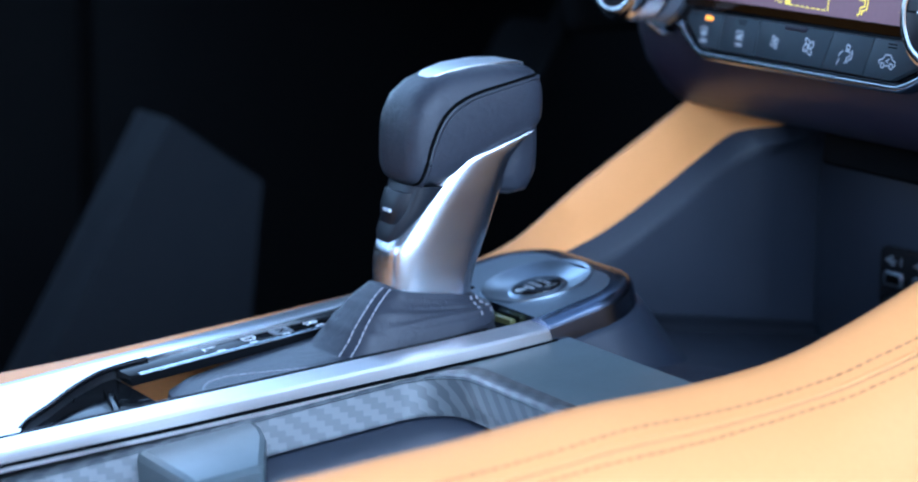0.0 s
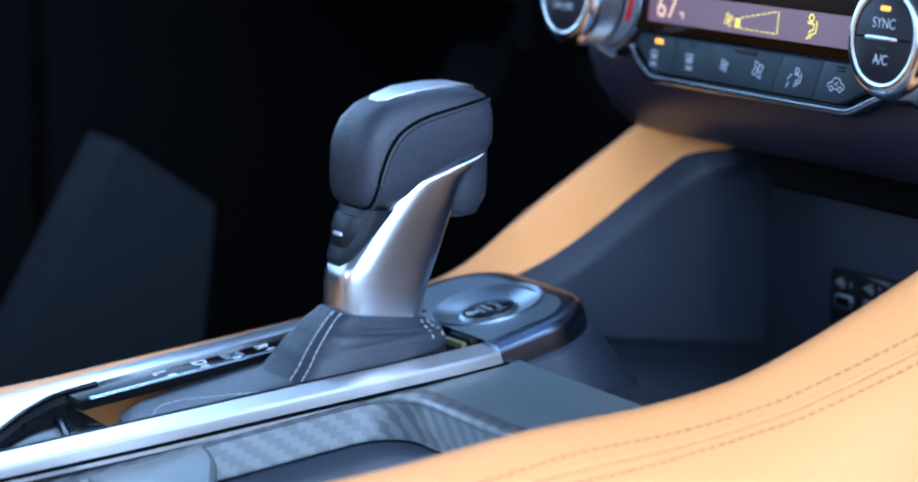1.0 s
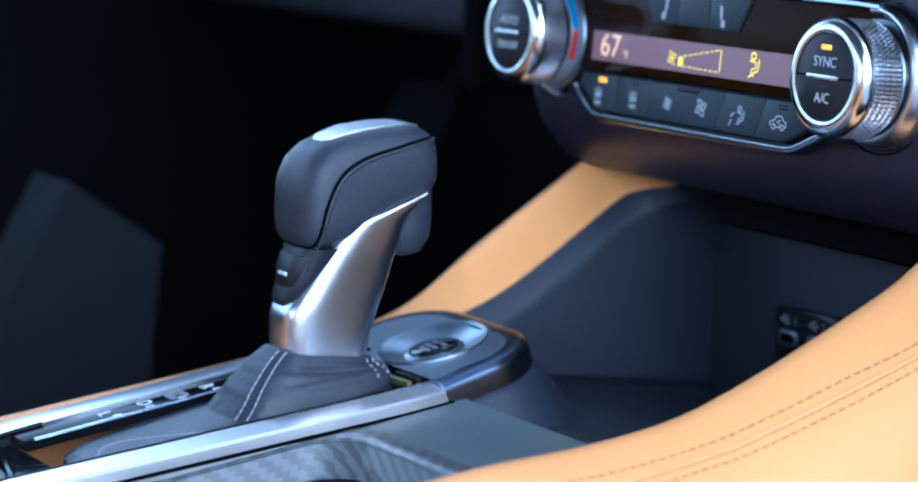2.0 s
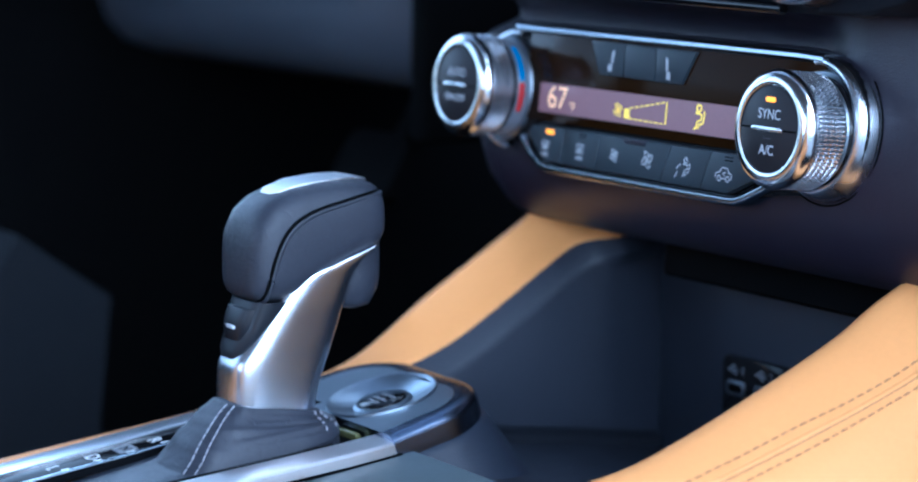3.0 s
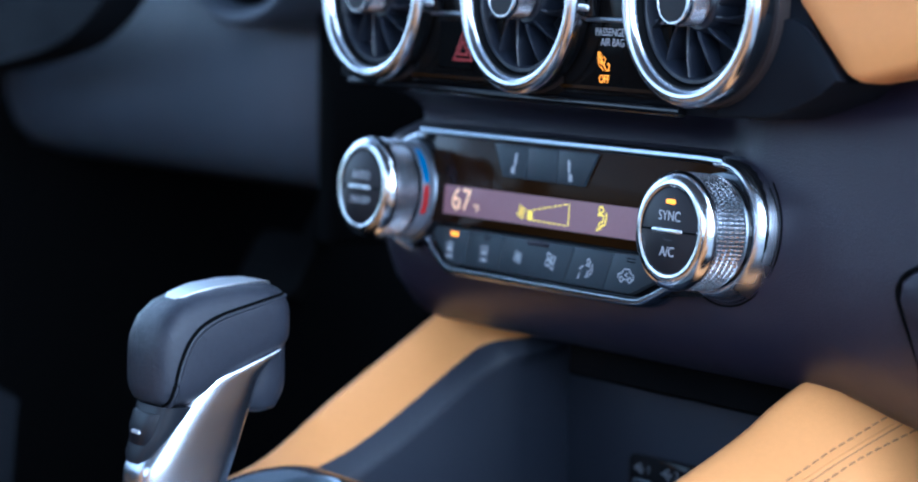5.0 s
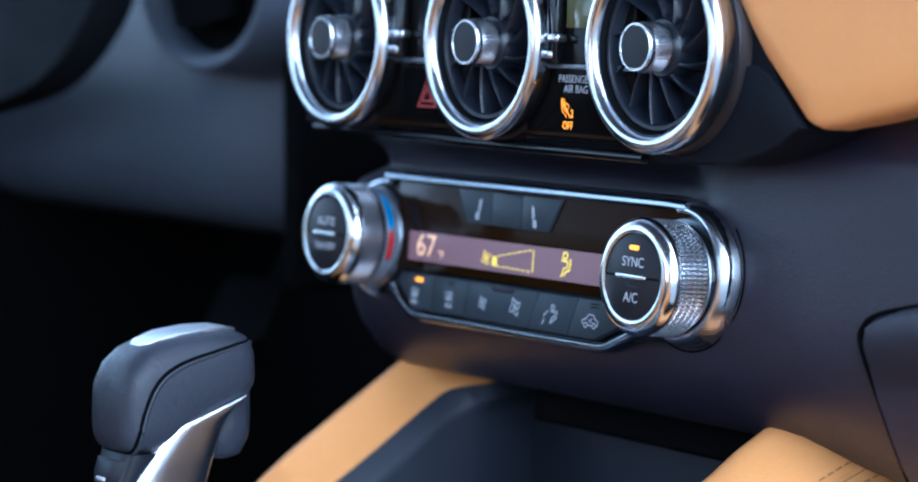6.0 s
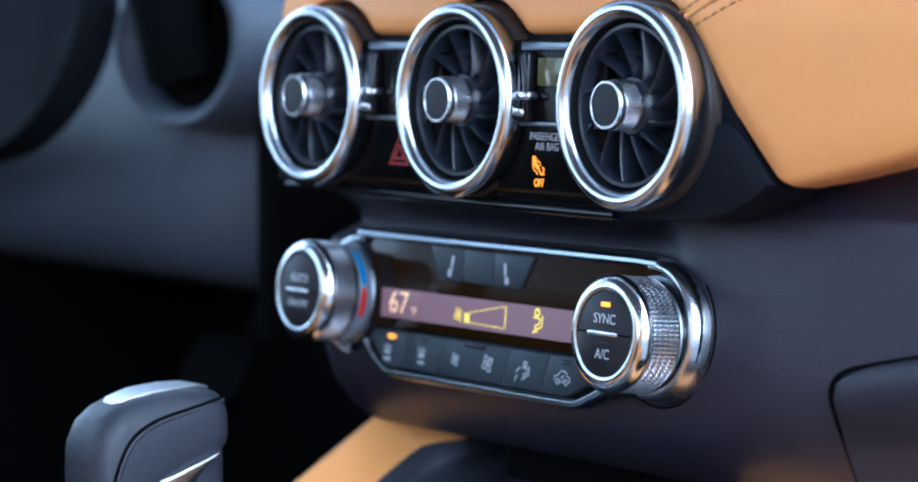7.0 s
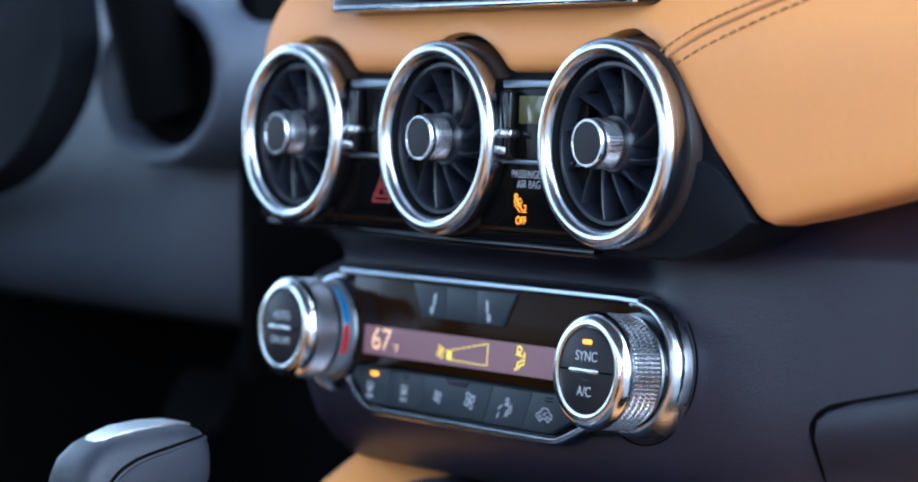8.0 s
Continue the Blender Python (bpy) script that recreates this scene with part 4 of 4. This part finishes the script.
def inset(loop, d):
    cx = sum(p[0] for p in loop) / len(loop)
    cy = sum(p[1] for p in loop) / len(loop)
    hx = max(abs(p[0] - cx) for p in loop)
    hy = max(abs(p[1] - cy) for p in loop)
    return [(cx + (x - cx) * (hx - d) / hx, cy + (y - cy) * (hy - d) / hy) for x, y in loop]


for loop, deep in ((WELLS[0], 0.055),):
    well = part("cup_well", loft([[on_deck(x, y, 0.0002) for x, y in inset(loop, -0.0125)], [on_deck(x, y, 0.0006) for x, y in inset(loop, -0.0120)], [on_deck(x, y, 0.0005) for x, y in inset(loop, -0.0012)], [on_deck(x, y, -0.0009) for x, y in loop], [on_deck(x, y, -0.0135) for x, y in inset(loop, 0.0020)], [on_deck(x, y, -0.0145) for x, y in inset(loop, 0.0030)]], caps=False), CARBON, console, "carbon-patterned rim of the cup well")
    part("well_liner", loft([[on_deck(x, y, -0.0150) for x, y in inset(loop, 0.0018)], [on_deck(x, y, -0.0150) for x, y in inset(loop, 0.0050)], [on_deck(x, y, -0.018) for x, y in inset(loop, 0.0062)], [on_deck(x, y, -deep) for x, y in inset(loop, 0.010)], [on_deck(x, y, -deep - 0.002) for x, y in inset(loop, 0.016)]]), LINER, well)
rows = []
for x, y1, d in ((-0.0138, -0.2365, 0.0), (-0.006, -0.2375, 0.0), (0.005, -0.2410, 0.0), (0.018, -0.2475, 0.0), (0.030, -0.2535, 0.0), (0.0350, -0.2560, 0.0006), (0.0375, -0.2575, 0.0026), (0.0382, -0.2580, 0.007)):
    rows.append([on_deck(x, y, h - d) for y, h in ((-0.2878, -0.032), (-0.2878, -0.0030), (-0.2868, -0.0006), (-0.2845, 0.0004), (y1 - 0.0030, 0.0004), (y1 - 0.0008, -0.0006), (y1, -0.0030), (y1, -0.032))])
part("bridge", loft(rows), DECK, console, "smooth bridge between the cup wells", 10)

# shift surround: satin metal frame with the start pod at its front
surround = thing("shift_surround", "satin silver frame round the shift gate with a start button pod", "trim frame")
# y, inner top z, outer top z, foot z
RAIL_R = [(-0.6, 0.3190, 0.3182, 0.3100, 0), (-0.34, 0.3450, 0.3444, 0.3405, 0), (-0.265, 0.3524, 0.3520, 0.3470, 0), (-0.18, 0.3606, 0.3602, 0.3552, 0), (-0.14, 0.3643, 0.3638, 0.3590, 0), (-0.118, 0.3666, 0.3661, 0.3611, 0), (-0.0985, 0.3688, 0.3682, 0.3634, 0.0002), (-0.0940, 0.3693, 0.3686, 0.3640, 0.0008)]
part("passenger_rail", loft([[(-0.0172 - d, y, zf - 0.004), (-0.0168 - d, y, zf), (-0.0172 - d, y, zo - 0.0012), (-0.0182 - d, y, zo - 0.0002), (-0.0195 - d, y, zo), (-0.0330, y, zi), (-0.0342, y, zi - 0.0010), (-0.0345, y, zi - 0.010)] for y, zi, zo, zf, d in RAIL_R]), RAIL, surround, "satin silver rail", 15)
part("rail_gap", tube([(-0.0172, y, zf - 0.0012) for y, zi, zo, zf, d in RAIL_R], 0.0010, 6), BLACK, surround)
part("inner_lip", tube([(-0.0348, y, zi - 0.0004) for y, zi, zo, zf, d in RAIL_R[:-2]], 0.0010, 8), GLOSS, surround, "gloss black inner lip")
part("driver_rail", loft([[(-0.1195, y, plate_z(y) - 0.008), (-0.1195, y, plate_z(y) + 0.0002), (-0.1180, y, plate_z(y) + 0.0008), (-0.1120, y, plate_z(y) + 0.0006), (-0.1105, y, plate_z(y)), (-0.1100, y, plate_z(y) - 0.008)] for y in (-0.245, -0.2, -0.15, -0.09)]), SILVER, surround, "satin silver rail")
GATE = pose(-0.0685, -0.17, plate_z(-0.17), 7.91, 0, 0)
rear = [(-0.0412, 0.060), (-0.0380, -0.055), (-0.0376, -0.075), (-0.0370, -0.0880), (-0.0347, -0.0977), (-0.0288, -0.1070), (-0.0220, -0.116), (-0.0069, -0.1322), (0.0022, -0.1433), (0.0120, -0.151), (0.0330, -0.160), (0.0340, -0.43), (-0.0530, -0.43), (-0.0530, 0.060)]
rp = part("rear_plate", slab(rear, -0.006, 0.0013, 0.0006, 3), SILVER, surround, "bright satin plate curving round the recess")
rp.matrix_basis = GATE
edge = part("recess_edge", tube([(p.x, p.y, 0.0006) for p in smooth_line([(x, y, 0) for x, y in rear[2:10]], 30)], 0.0013, 8), GLOSS, surround)
edge.matrix_basis = GATE
POD = pose(-0.070, -0.0728, plate_z(-0.075) + 0.0025, 14, 0, 0)


def pod_outline(g, y_back=-0.0265):
    pts = []
    for cx, cy, r, a0, a1 in ((0.0205, 0.000, 0.0285, -8, 90), (-0.0235, 0.000, 0.0285, 90, 180)):
        pts += circle_run(cx, cy, r + g, a0, a1, 14)
    return pts + [(-0.052 - g, y_back), (0.0493 + g, y_back)]


pod = part("pod_top", loft([[(x, y, h) for x, y in pod_outline(g)] for g, h in ((0.0036, -0.0130), (0.0033, -0.0042), (0.0028, -0.0024), (0.0016, -0.0011), (-0.0004, -0.0004), (-0.0045, -0.0001), (-0.0065, 0.0))], caps=False), RIM, surround, "satin metal pod rim with its dark reflection put into the colour")
pod.matrix_basis = POD
bm = bmesh.new()
edges = []
for loop in (pod_outline(-0.0065), circle_run(0.0020, -0.0010, 0.0250, 0, 352.5, 47)):
    vs = [bm.verts.new((x, y, 0.0)) for x, y in loop]
    edges += [bm.edges.new((a, b)) for a, b in zip(vs, vs[1:] + vs[:1])]
bmesh.ops.triangle_fill(bm, use_beauty=True, use_dissolve=False, edges=edges)
top = part("pod_face", bm, GUN, surround, "dark satin metal face")
top.matrix_basis = POD
dish = part("dish", lathe([(0.0254, 0.0), (0.0252, 0.0008), (0.0242, 0.0008), (0.0234, 0.0), (0.0135, -0.0032), (0.0124, -0.0020), (0.0117, -0.0020), (0.0113, -0.0034), (0.0113, -0.0060), (0.0254, -0.0060)], 72, (0.0020, -0.0010, 0.0), close=True), GUN, surround, "satin ring dish round the button")
dish.matrix_basis = POD
btn = part("start_button", lathe([(0.0005, -0.0060), (0.0109, -0.0060), (0.0109, -0.0022), (0.0102, -0.0014), (0.0005, -0.0010)], 56, (0.0020, -0.0010, 0.0)), GLOSS, surround, "glossy black start button")
btn.matrix_basis = POD
bars = [[(-0.0062, 0.0015), (-0.0008, 0.0015)], [(0.0008, 0.0015), (0.0068, 0.0015)], [(-0.0062, -0.0040), (0.0060, -0.0040)], [(-0.0045, -0.0082), (0.0050, -0.0082)]]
part("button_print", strokes([[(x * 0.85 + 0.0018, y * 0.8 + 0.0012) for x, y in l] for l in bars], 0.0015, -0.0011), GREY_INK, btn)
skirt = part("pod_skirt", loft([[(x, y, h) for x, y in pod_outline(g, -0.0362)] for g, h in ((0.0030, -0.0115), (0.0048, -0.0120), (0.0062, -0.0145), (0.0160, -0.037), (0.0200, -0.0435), (0.0215, -0.06))]), TRAY, surround, "dark grained plastic skirt")
skirt.matrix_basis = POD

# gear indicator plate and recess behind it
gate = thing("shift_gate", "glossy black gear indicator plate with white letters", "gear indicator", GATE)
part("plate", slab([(-0.0412, -0.090), (-0.0412, 0.078), (-0.0198, 0.078), (-0.0198, -0.090)], -0.004, 0.0002, 0.0003), MATT_PLATE, gate)
part("recess_floor", slab([(-0.0375, -0.175), (-0.0375, -0.0905), (0.0340, -0.0905), (0.0340, -0.175)], -0.009, -0.0040, 0.0003), MATT_PLATE, gate)
part("recess_bar", slab([(-0.022, -0.102), (0.030, -0.1165), (0.031, -0.1130), (-0.020, -0.0985)], -0.0040, -0.0022, 0.001), MATT_PLATE, gate)
part("front_floor", slab([(-0.0190, 0.020), (-0.0190, 0.080), (0.0338, 0.080), (0.0338, 0.020)], -0.012, -0.0075, 0.0003), BLACK, gate)
# a brass-toned reflection in the recess, modelled as a small olive block
part("brass_reflection", slab([(0.006, 0.0690), (0.024, 0.0690), (0.024, 0.0715), (0.006, 0.0715)], -0.0074, -0.0042, 0.0006), OLIVE, gate, "dull brass-coloured reflection, made as a small block")
part("slot_edge", slab([(-0.0212, -0.086), (-0.0185, -0.086), (-0.0185, 0.040), (-0.0212, 0.040)], 0.0002, 0.0009, 0.0004), TRIM, gate)
for word, y in (("L", -0.0493), ("D", -0.0305), ("R", -0.0005)):
    lettering(word, 0.0090, -0.0300, y, 0.0003, LETTER, gate, 0)
nb = part("neutral_mark", slab(rounded(0.0088, 0.0088, 0.001, -0.0285, -0.0155), 0.0003, 0.0005), GREY_INK, gate)
lettering("N", 0.0072, -0.0285, -0.0155, 0.0006, BLACK, nb, 0)
part("gear_ticks", strokes([[(-0.0245, y), (-0.0228, y)] for y in (-0.0475, -0.032, -0.0165, 0.0)] + [[(-0.0234, y), (-0.0234, y + 0.003)] for y in (-0.0475, -0.032, -0.0165, 0.0)], 0.0011, 0.0003), LETTER, gate)

# ---- shift lever ----
SHIFT = pose(-0.065, 0, 0)
lever = thing("shift_lever", "black leather shift lever with satin silver neck", "shift lever", SHIFT)


def section(y0, y1, hw, z, n=36, e=0.6):
    cy, hl = (y0 + y1) / 2, (y1 - y0) / 2
    return [(hw * sgn_pow(cos(2 * pi * k / n), e), cy + hl * sgn_pow(sin(2 * pi * k / n), e), z) for k in range(n)]


NECK = [(0.370, -0.1545, -0.1150, 0.0152), (0.383, -0.1546, -0.1135, 0.0156), (0.392, -0.1546, -0.1112, 0.0158), (0.400, -0.1538, -0.1084, 0.0160), (0.406, -0.1503, -0.1062, 0.0163), (0.412, -0.1462, -0.1044, 0.0167), (0.418, -0.1422, -0.1027, 0.0172), (0.425, -0.1374, -0.1006, 0.0179), (0.4305, -0.1334, -0.0990, 0.0184), (0.435, -0.1296, -0.0975, 0.0188), (0.4380, -0.1256, -0.0962, 0.0191), (0.4400, -0.1205, -0.0950, 0.0193), (0.4420, -0.1135, -0.0940, 0.0195), (0.4445, -0.1058, -0.0925, 0.0197), (0.4468, -0.0980, -0.0905, 0.0198), (0.4490, -0.0915, -0.0885, 0.0198)]
neck_rows = [tuple(v) + (w,) for v, w in zip(smooth_line([n[:3] for n in NECK], 60), [p.x for p in smooth_line([(n[3], 0, 0) for n in NECK], 60)])]
part("neck", loft([[(x if x > 0 else x * min(1.0, 0.72 + max(0.0, z - 0.405) * 14), y, z) for x, y, z in section(a, b, w, z, 72, 0.52)] for z, a, b, w in neck_rows]), NECK_METAL, lever, "satin silver neck with a swept edge")
KNOB = [(-0.1480, 0.4345, 0.4480, 0.0095), (-0.1472, 0.4300, 0.4545, 0.0142), (-0.1455, 0.4280, 0.4605, 0.0170), (-0.142, 0.4267, 0.4665, 0.0188), (-0.136, 0.4262, 0.4712, 0.0195), (-0.127, 0.4280, 0.4746, 0.0197), (-0.117, 0.434, 0.4766, 0.0197), (-0.107, 0.4395, 0.4775, 0.0197), (-0.096, 0.4440, 0.4774, 0.0196), (-0.0905, 0.4460, 0.4765, 0.0193), (-0.0866, 0.4480, 0.4747, 0.0184), (-0.0843, 0.450, 0.4718, 0.0164), (-0.0832, 0.455, 0.467, 0.011)]


def knob_ring(y, z0, z1, hw, n=48):
    cz, hz = (z0 + z1) / 2, (z1 - z0) / 2
    out = []
    for k in range(n):
        c, s = cos(2 * pi * k / n), sin(2 * pi * k / n)
        x = hw * sgn_pow(c, 0.5)
        out.append((x * (1.0 - 0.10 * max(0.0, s)), y, cz + hz * sgn_pow(s, 0.5)))
    return out


grip = part("grip", loft([knob_ring(*v) for v in KNOB]), LEATHER, lever, "black leather grip with a curved seam")
# seam: down the rear of the side panel and along its top
def side_x(y, z):
    z0, z1, hw = lerp_table(KNOB, y)
    s = min(1.0, abs((2 * z - z0 - z1) / (z1 - z0)))
    s2 = s * s
    return hw * (1 - s2 * s2) ** 0.25 * (1.0 - (0.10 * s2 if 2 * z > z0 + z1 else 0.0))


seam_k = [(0, -0.1432, 0.4275), (0, -0.1422, 0.4345), (0, -0.1398, 0.4448), (0, -0.1358, 0.4542), (0, -0.1305, 0.4602), (0, -0.1238, 0.4640), (0, -0.1160, 0.4666), (0, -0.1050, 0.4690), (0, -0.0942, 0.4712), (0, -0.0868, 0.4722)]
SEAM = [Vector((side_x(p.y, p.z), p.y, p.z)) for p in smooth_line(seam_k, 48)]
part("seam", tube(SEAM, 0.0008, 8), BLACK, grip)
part("seam_fold", tube([p + Vector((-0.0004, 0.0012, -0.0011)) for p in SEAM], 0.0012, 8), LEATHER, grip)
TIP = [(-0.1000, 0.4235, 0.46, 0.009), (-0.0985, 0.4200, 0.464, 0.0125), (-0.093, 0.4190, 0.467, 0.0142), (-0.0862, 0.4200, 0.467, 0.0137), (-0.0822, 0.425, 0.465, 0.0116), (-0.0808, 0.433, 0.461, 0.008)]
part("front_grip", loft([[(x - 0.0030, y, z) for x, y, z in knob_ring(*v)] for v in TIP]), LEATHER, lever)
part("top_insert", loft([[(w * u, y, z) for u in (-1, -0.5, 0, 0.5, 1)] + [(w * u, y, z - 0.002) for u in (1, 0.5, 0, -0.5, -1)] for y, z, w in ((-0.1340, 0.4722, 0.004), (-0.131, 0.4736, 0.0075), (-0.120, 0.4766, 0.0095), (-0.105, 0.4779, 0.0100), (-0.094, 0.4778, 0.0090), (-0.088, 0.4767, 0.006))]), INSERT, lever, "satin silver insert on top of the grip")
rb = part("release_button", loft([section(-0.1500, -0.142, 0.0070, 0.4085), section(-0.1512, -0.138, 0.0092, 0.4105), section(-0.1508, -0.134, 0.0108, 0.4180), section(-0.1484, -0.130, 0.0118, 0.4240)]), DARK_SMOOTH, lever, "black release button with a white mark")
part("button_mark", plain_box(-0.0022, 0.0042, -0.1520, -0.1506, 0.4152, 0.4168, 0.0003), WHITE_INK, rb)
part("button_surround", loft([section(-0.1530, -0.139, 0.0085, 0.4025), section(-0.1528, -0.1365, 0.0108, 0.4060), section(-0.1486, -0.1290, 0.0138, 0.4155), section(-0.1452, -0.1225, 0.0160, 0.4270)]), DARK_SMOOTH, lever)

# boot
BOOT_POSE = pose(-0.0620, 0, 0)
boot = thing("shift_boot", "black leather shift boot with grey stitching", "boot", BOOT_POSE)
BOOT = [(-0.0110, -0.250, -0.1045, 0.0256, 0), (-0.0055, -0.249, -0.1048, 0.0252, 0), (-0.0030, -0.242, -0.1052, 0.0245, 0), (-0.0012, -0.1830, -0.1055, 0.0236, 0), (0.0030, -0.1785, -0.1060, 0.0226, 0.05), (0.0080, -0.1740, -0.1068, 0.0212, 0.2), (0.0125, -0.1685, -0.1080, 0.0198, 0.5), (0.0170, -0.1635, -0.1095, 0.0186, 0.8), (0.0210, -0.1590, -0.1112, 0.0174, 1), (0.0230, -0.1565, -0.1125, 0.0166, 1)]
FOLDS = BOOT[:4] + [tuple(p + (q - p) * j / 5 for p, q in zip(a, b)) for a, b in zip(BOOT[3:], BOOT[4:]) for j in range(1, 6)]


def boot_ring(h, a, b, w, f):
    out = []
    for k, (x, y, z) in enumerate(section(a, b, w, 0, 56, 0.5)):
        wave = sin(h * 760 + 1.8 * sin(k * 0.16) + 0.05 * k) + 0.55 * sin(h * 1500 + 2.6 * sin(k * 0.23 + 1.0))
        wrinkle = (0.0005 * wave * min(1.0, 4 * f) * (1.0 - 0.6 * max(0.0, 2 * f - 1)) + 0.0004 * sin(k * 0.9 + h * 300))
        base = plate_z(y) * (1 - f) + (plate_z(-0.137) - 0.0109 - 0.14 * (y + 0.110)) * f
        out.append((x * (1 + wrinkle * 20) * (1 - 0.30 * f if x < 0 else 1.0) - 0.0030 * f, y, base - 0.001 + h + wrinkle * 0.5))
    return out


leather = part("leather", loft([boot_ring(*v) for v in FOLDS]), LEATHER, boot)
for off in (0.0, 0.0060):
    edge_run = []
    for h, ya, yb, w, f in BOOT[3:]:
        cy, hl = (ya + yb) / 2, (yb - ya) / 2
        ang = -71 - 6 * f + off * 3000
        q = radians(ang)
        yy = cy + hl * sgn_pow(sin(q), 0.5)
        base = plate_z(yy) * (1 - f) + (plate_z(-0.137) - 0.0109 - 0.14 * (yy + 0.110)) * f
        edge_run.append((w * sgn_pow(cos(q), 0.5) - 0.0030 * f + 0.0003, yy - 0.0003, base - 0.001 + h + 0.0002))
    stitches(edge_run, 11, 0.0026, 0.00042, leather, THREAD)
    edge_run = []
    for h, ya, yb, w, f in BOOT[4:]:
        cy, hl = (ya + yb) / 2, (yb - ya) / 2
        q = radians(48 - off * 3300)
        yy = cy + hl * sgn_pow(sin(q), 0.5)
        base = plate_z(yy) * (1 - f) + (plate_z(-0.137) - 0.0109 - 0.14 * (yy + 0.110)) * f
        edge_run.append((w * sgn_pow(cos(q), 0.5) - 0.0030 * f + 0.0003, yy + 0.0003, base - 0.001 + h + 0.0002))
    stitches(edge_run, 4, 0.0017, 0.00042, leather, THREAD)
stitches([(0.012, -0.2440, plate_z(-0.244) - 0.0020), (0.002, -0.2360, plate_z(-0.236) - 0.0016), (0.004, -0.2240, plate_z(-0.224) - 0.0013), (0.016, -0.2060, plate_z(-0.206) - 0.0010), (0.023, -0.196, plate_z(-0.196) - 0.0008)], 16, 0.0030, 0.00045, leather, THREAD)
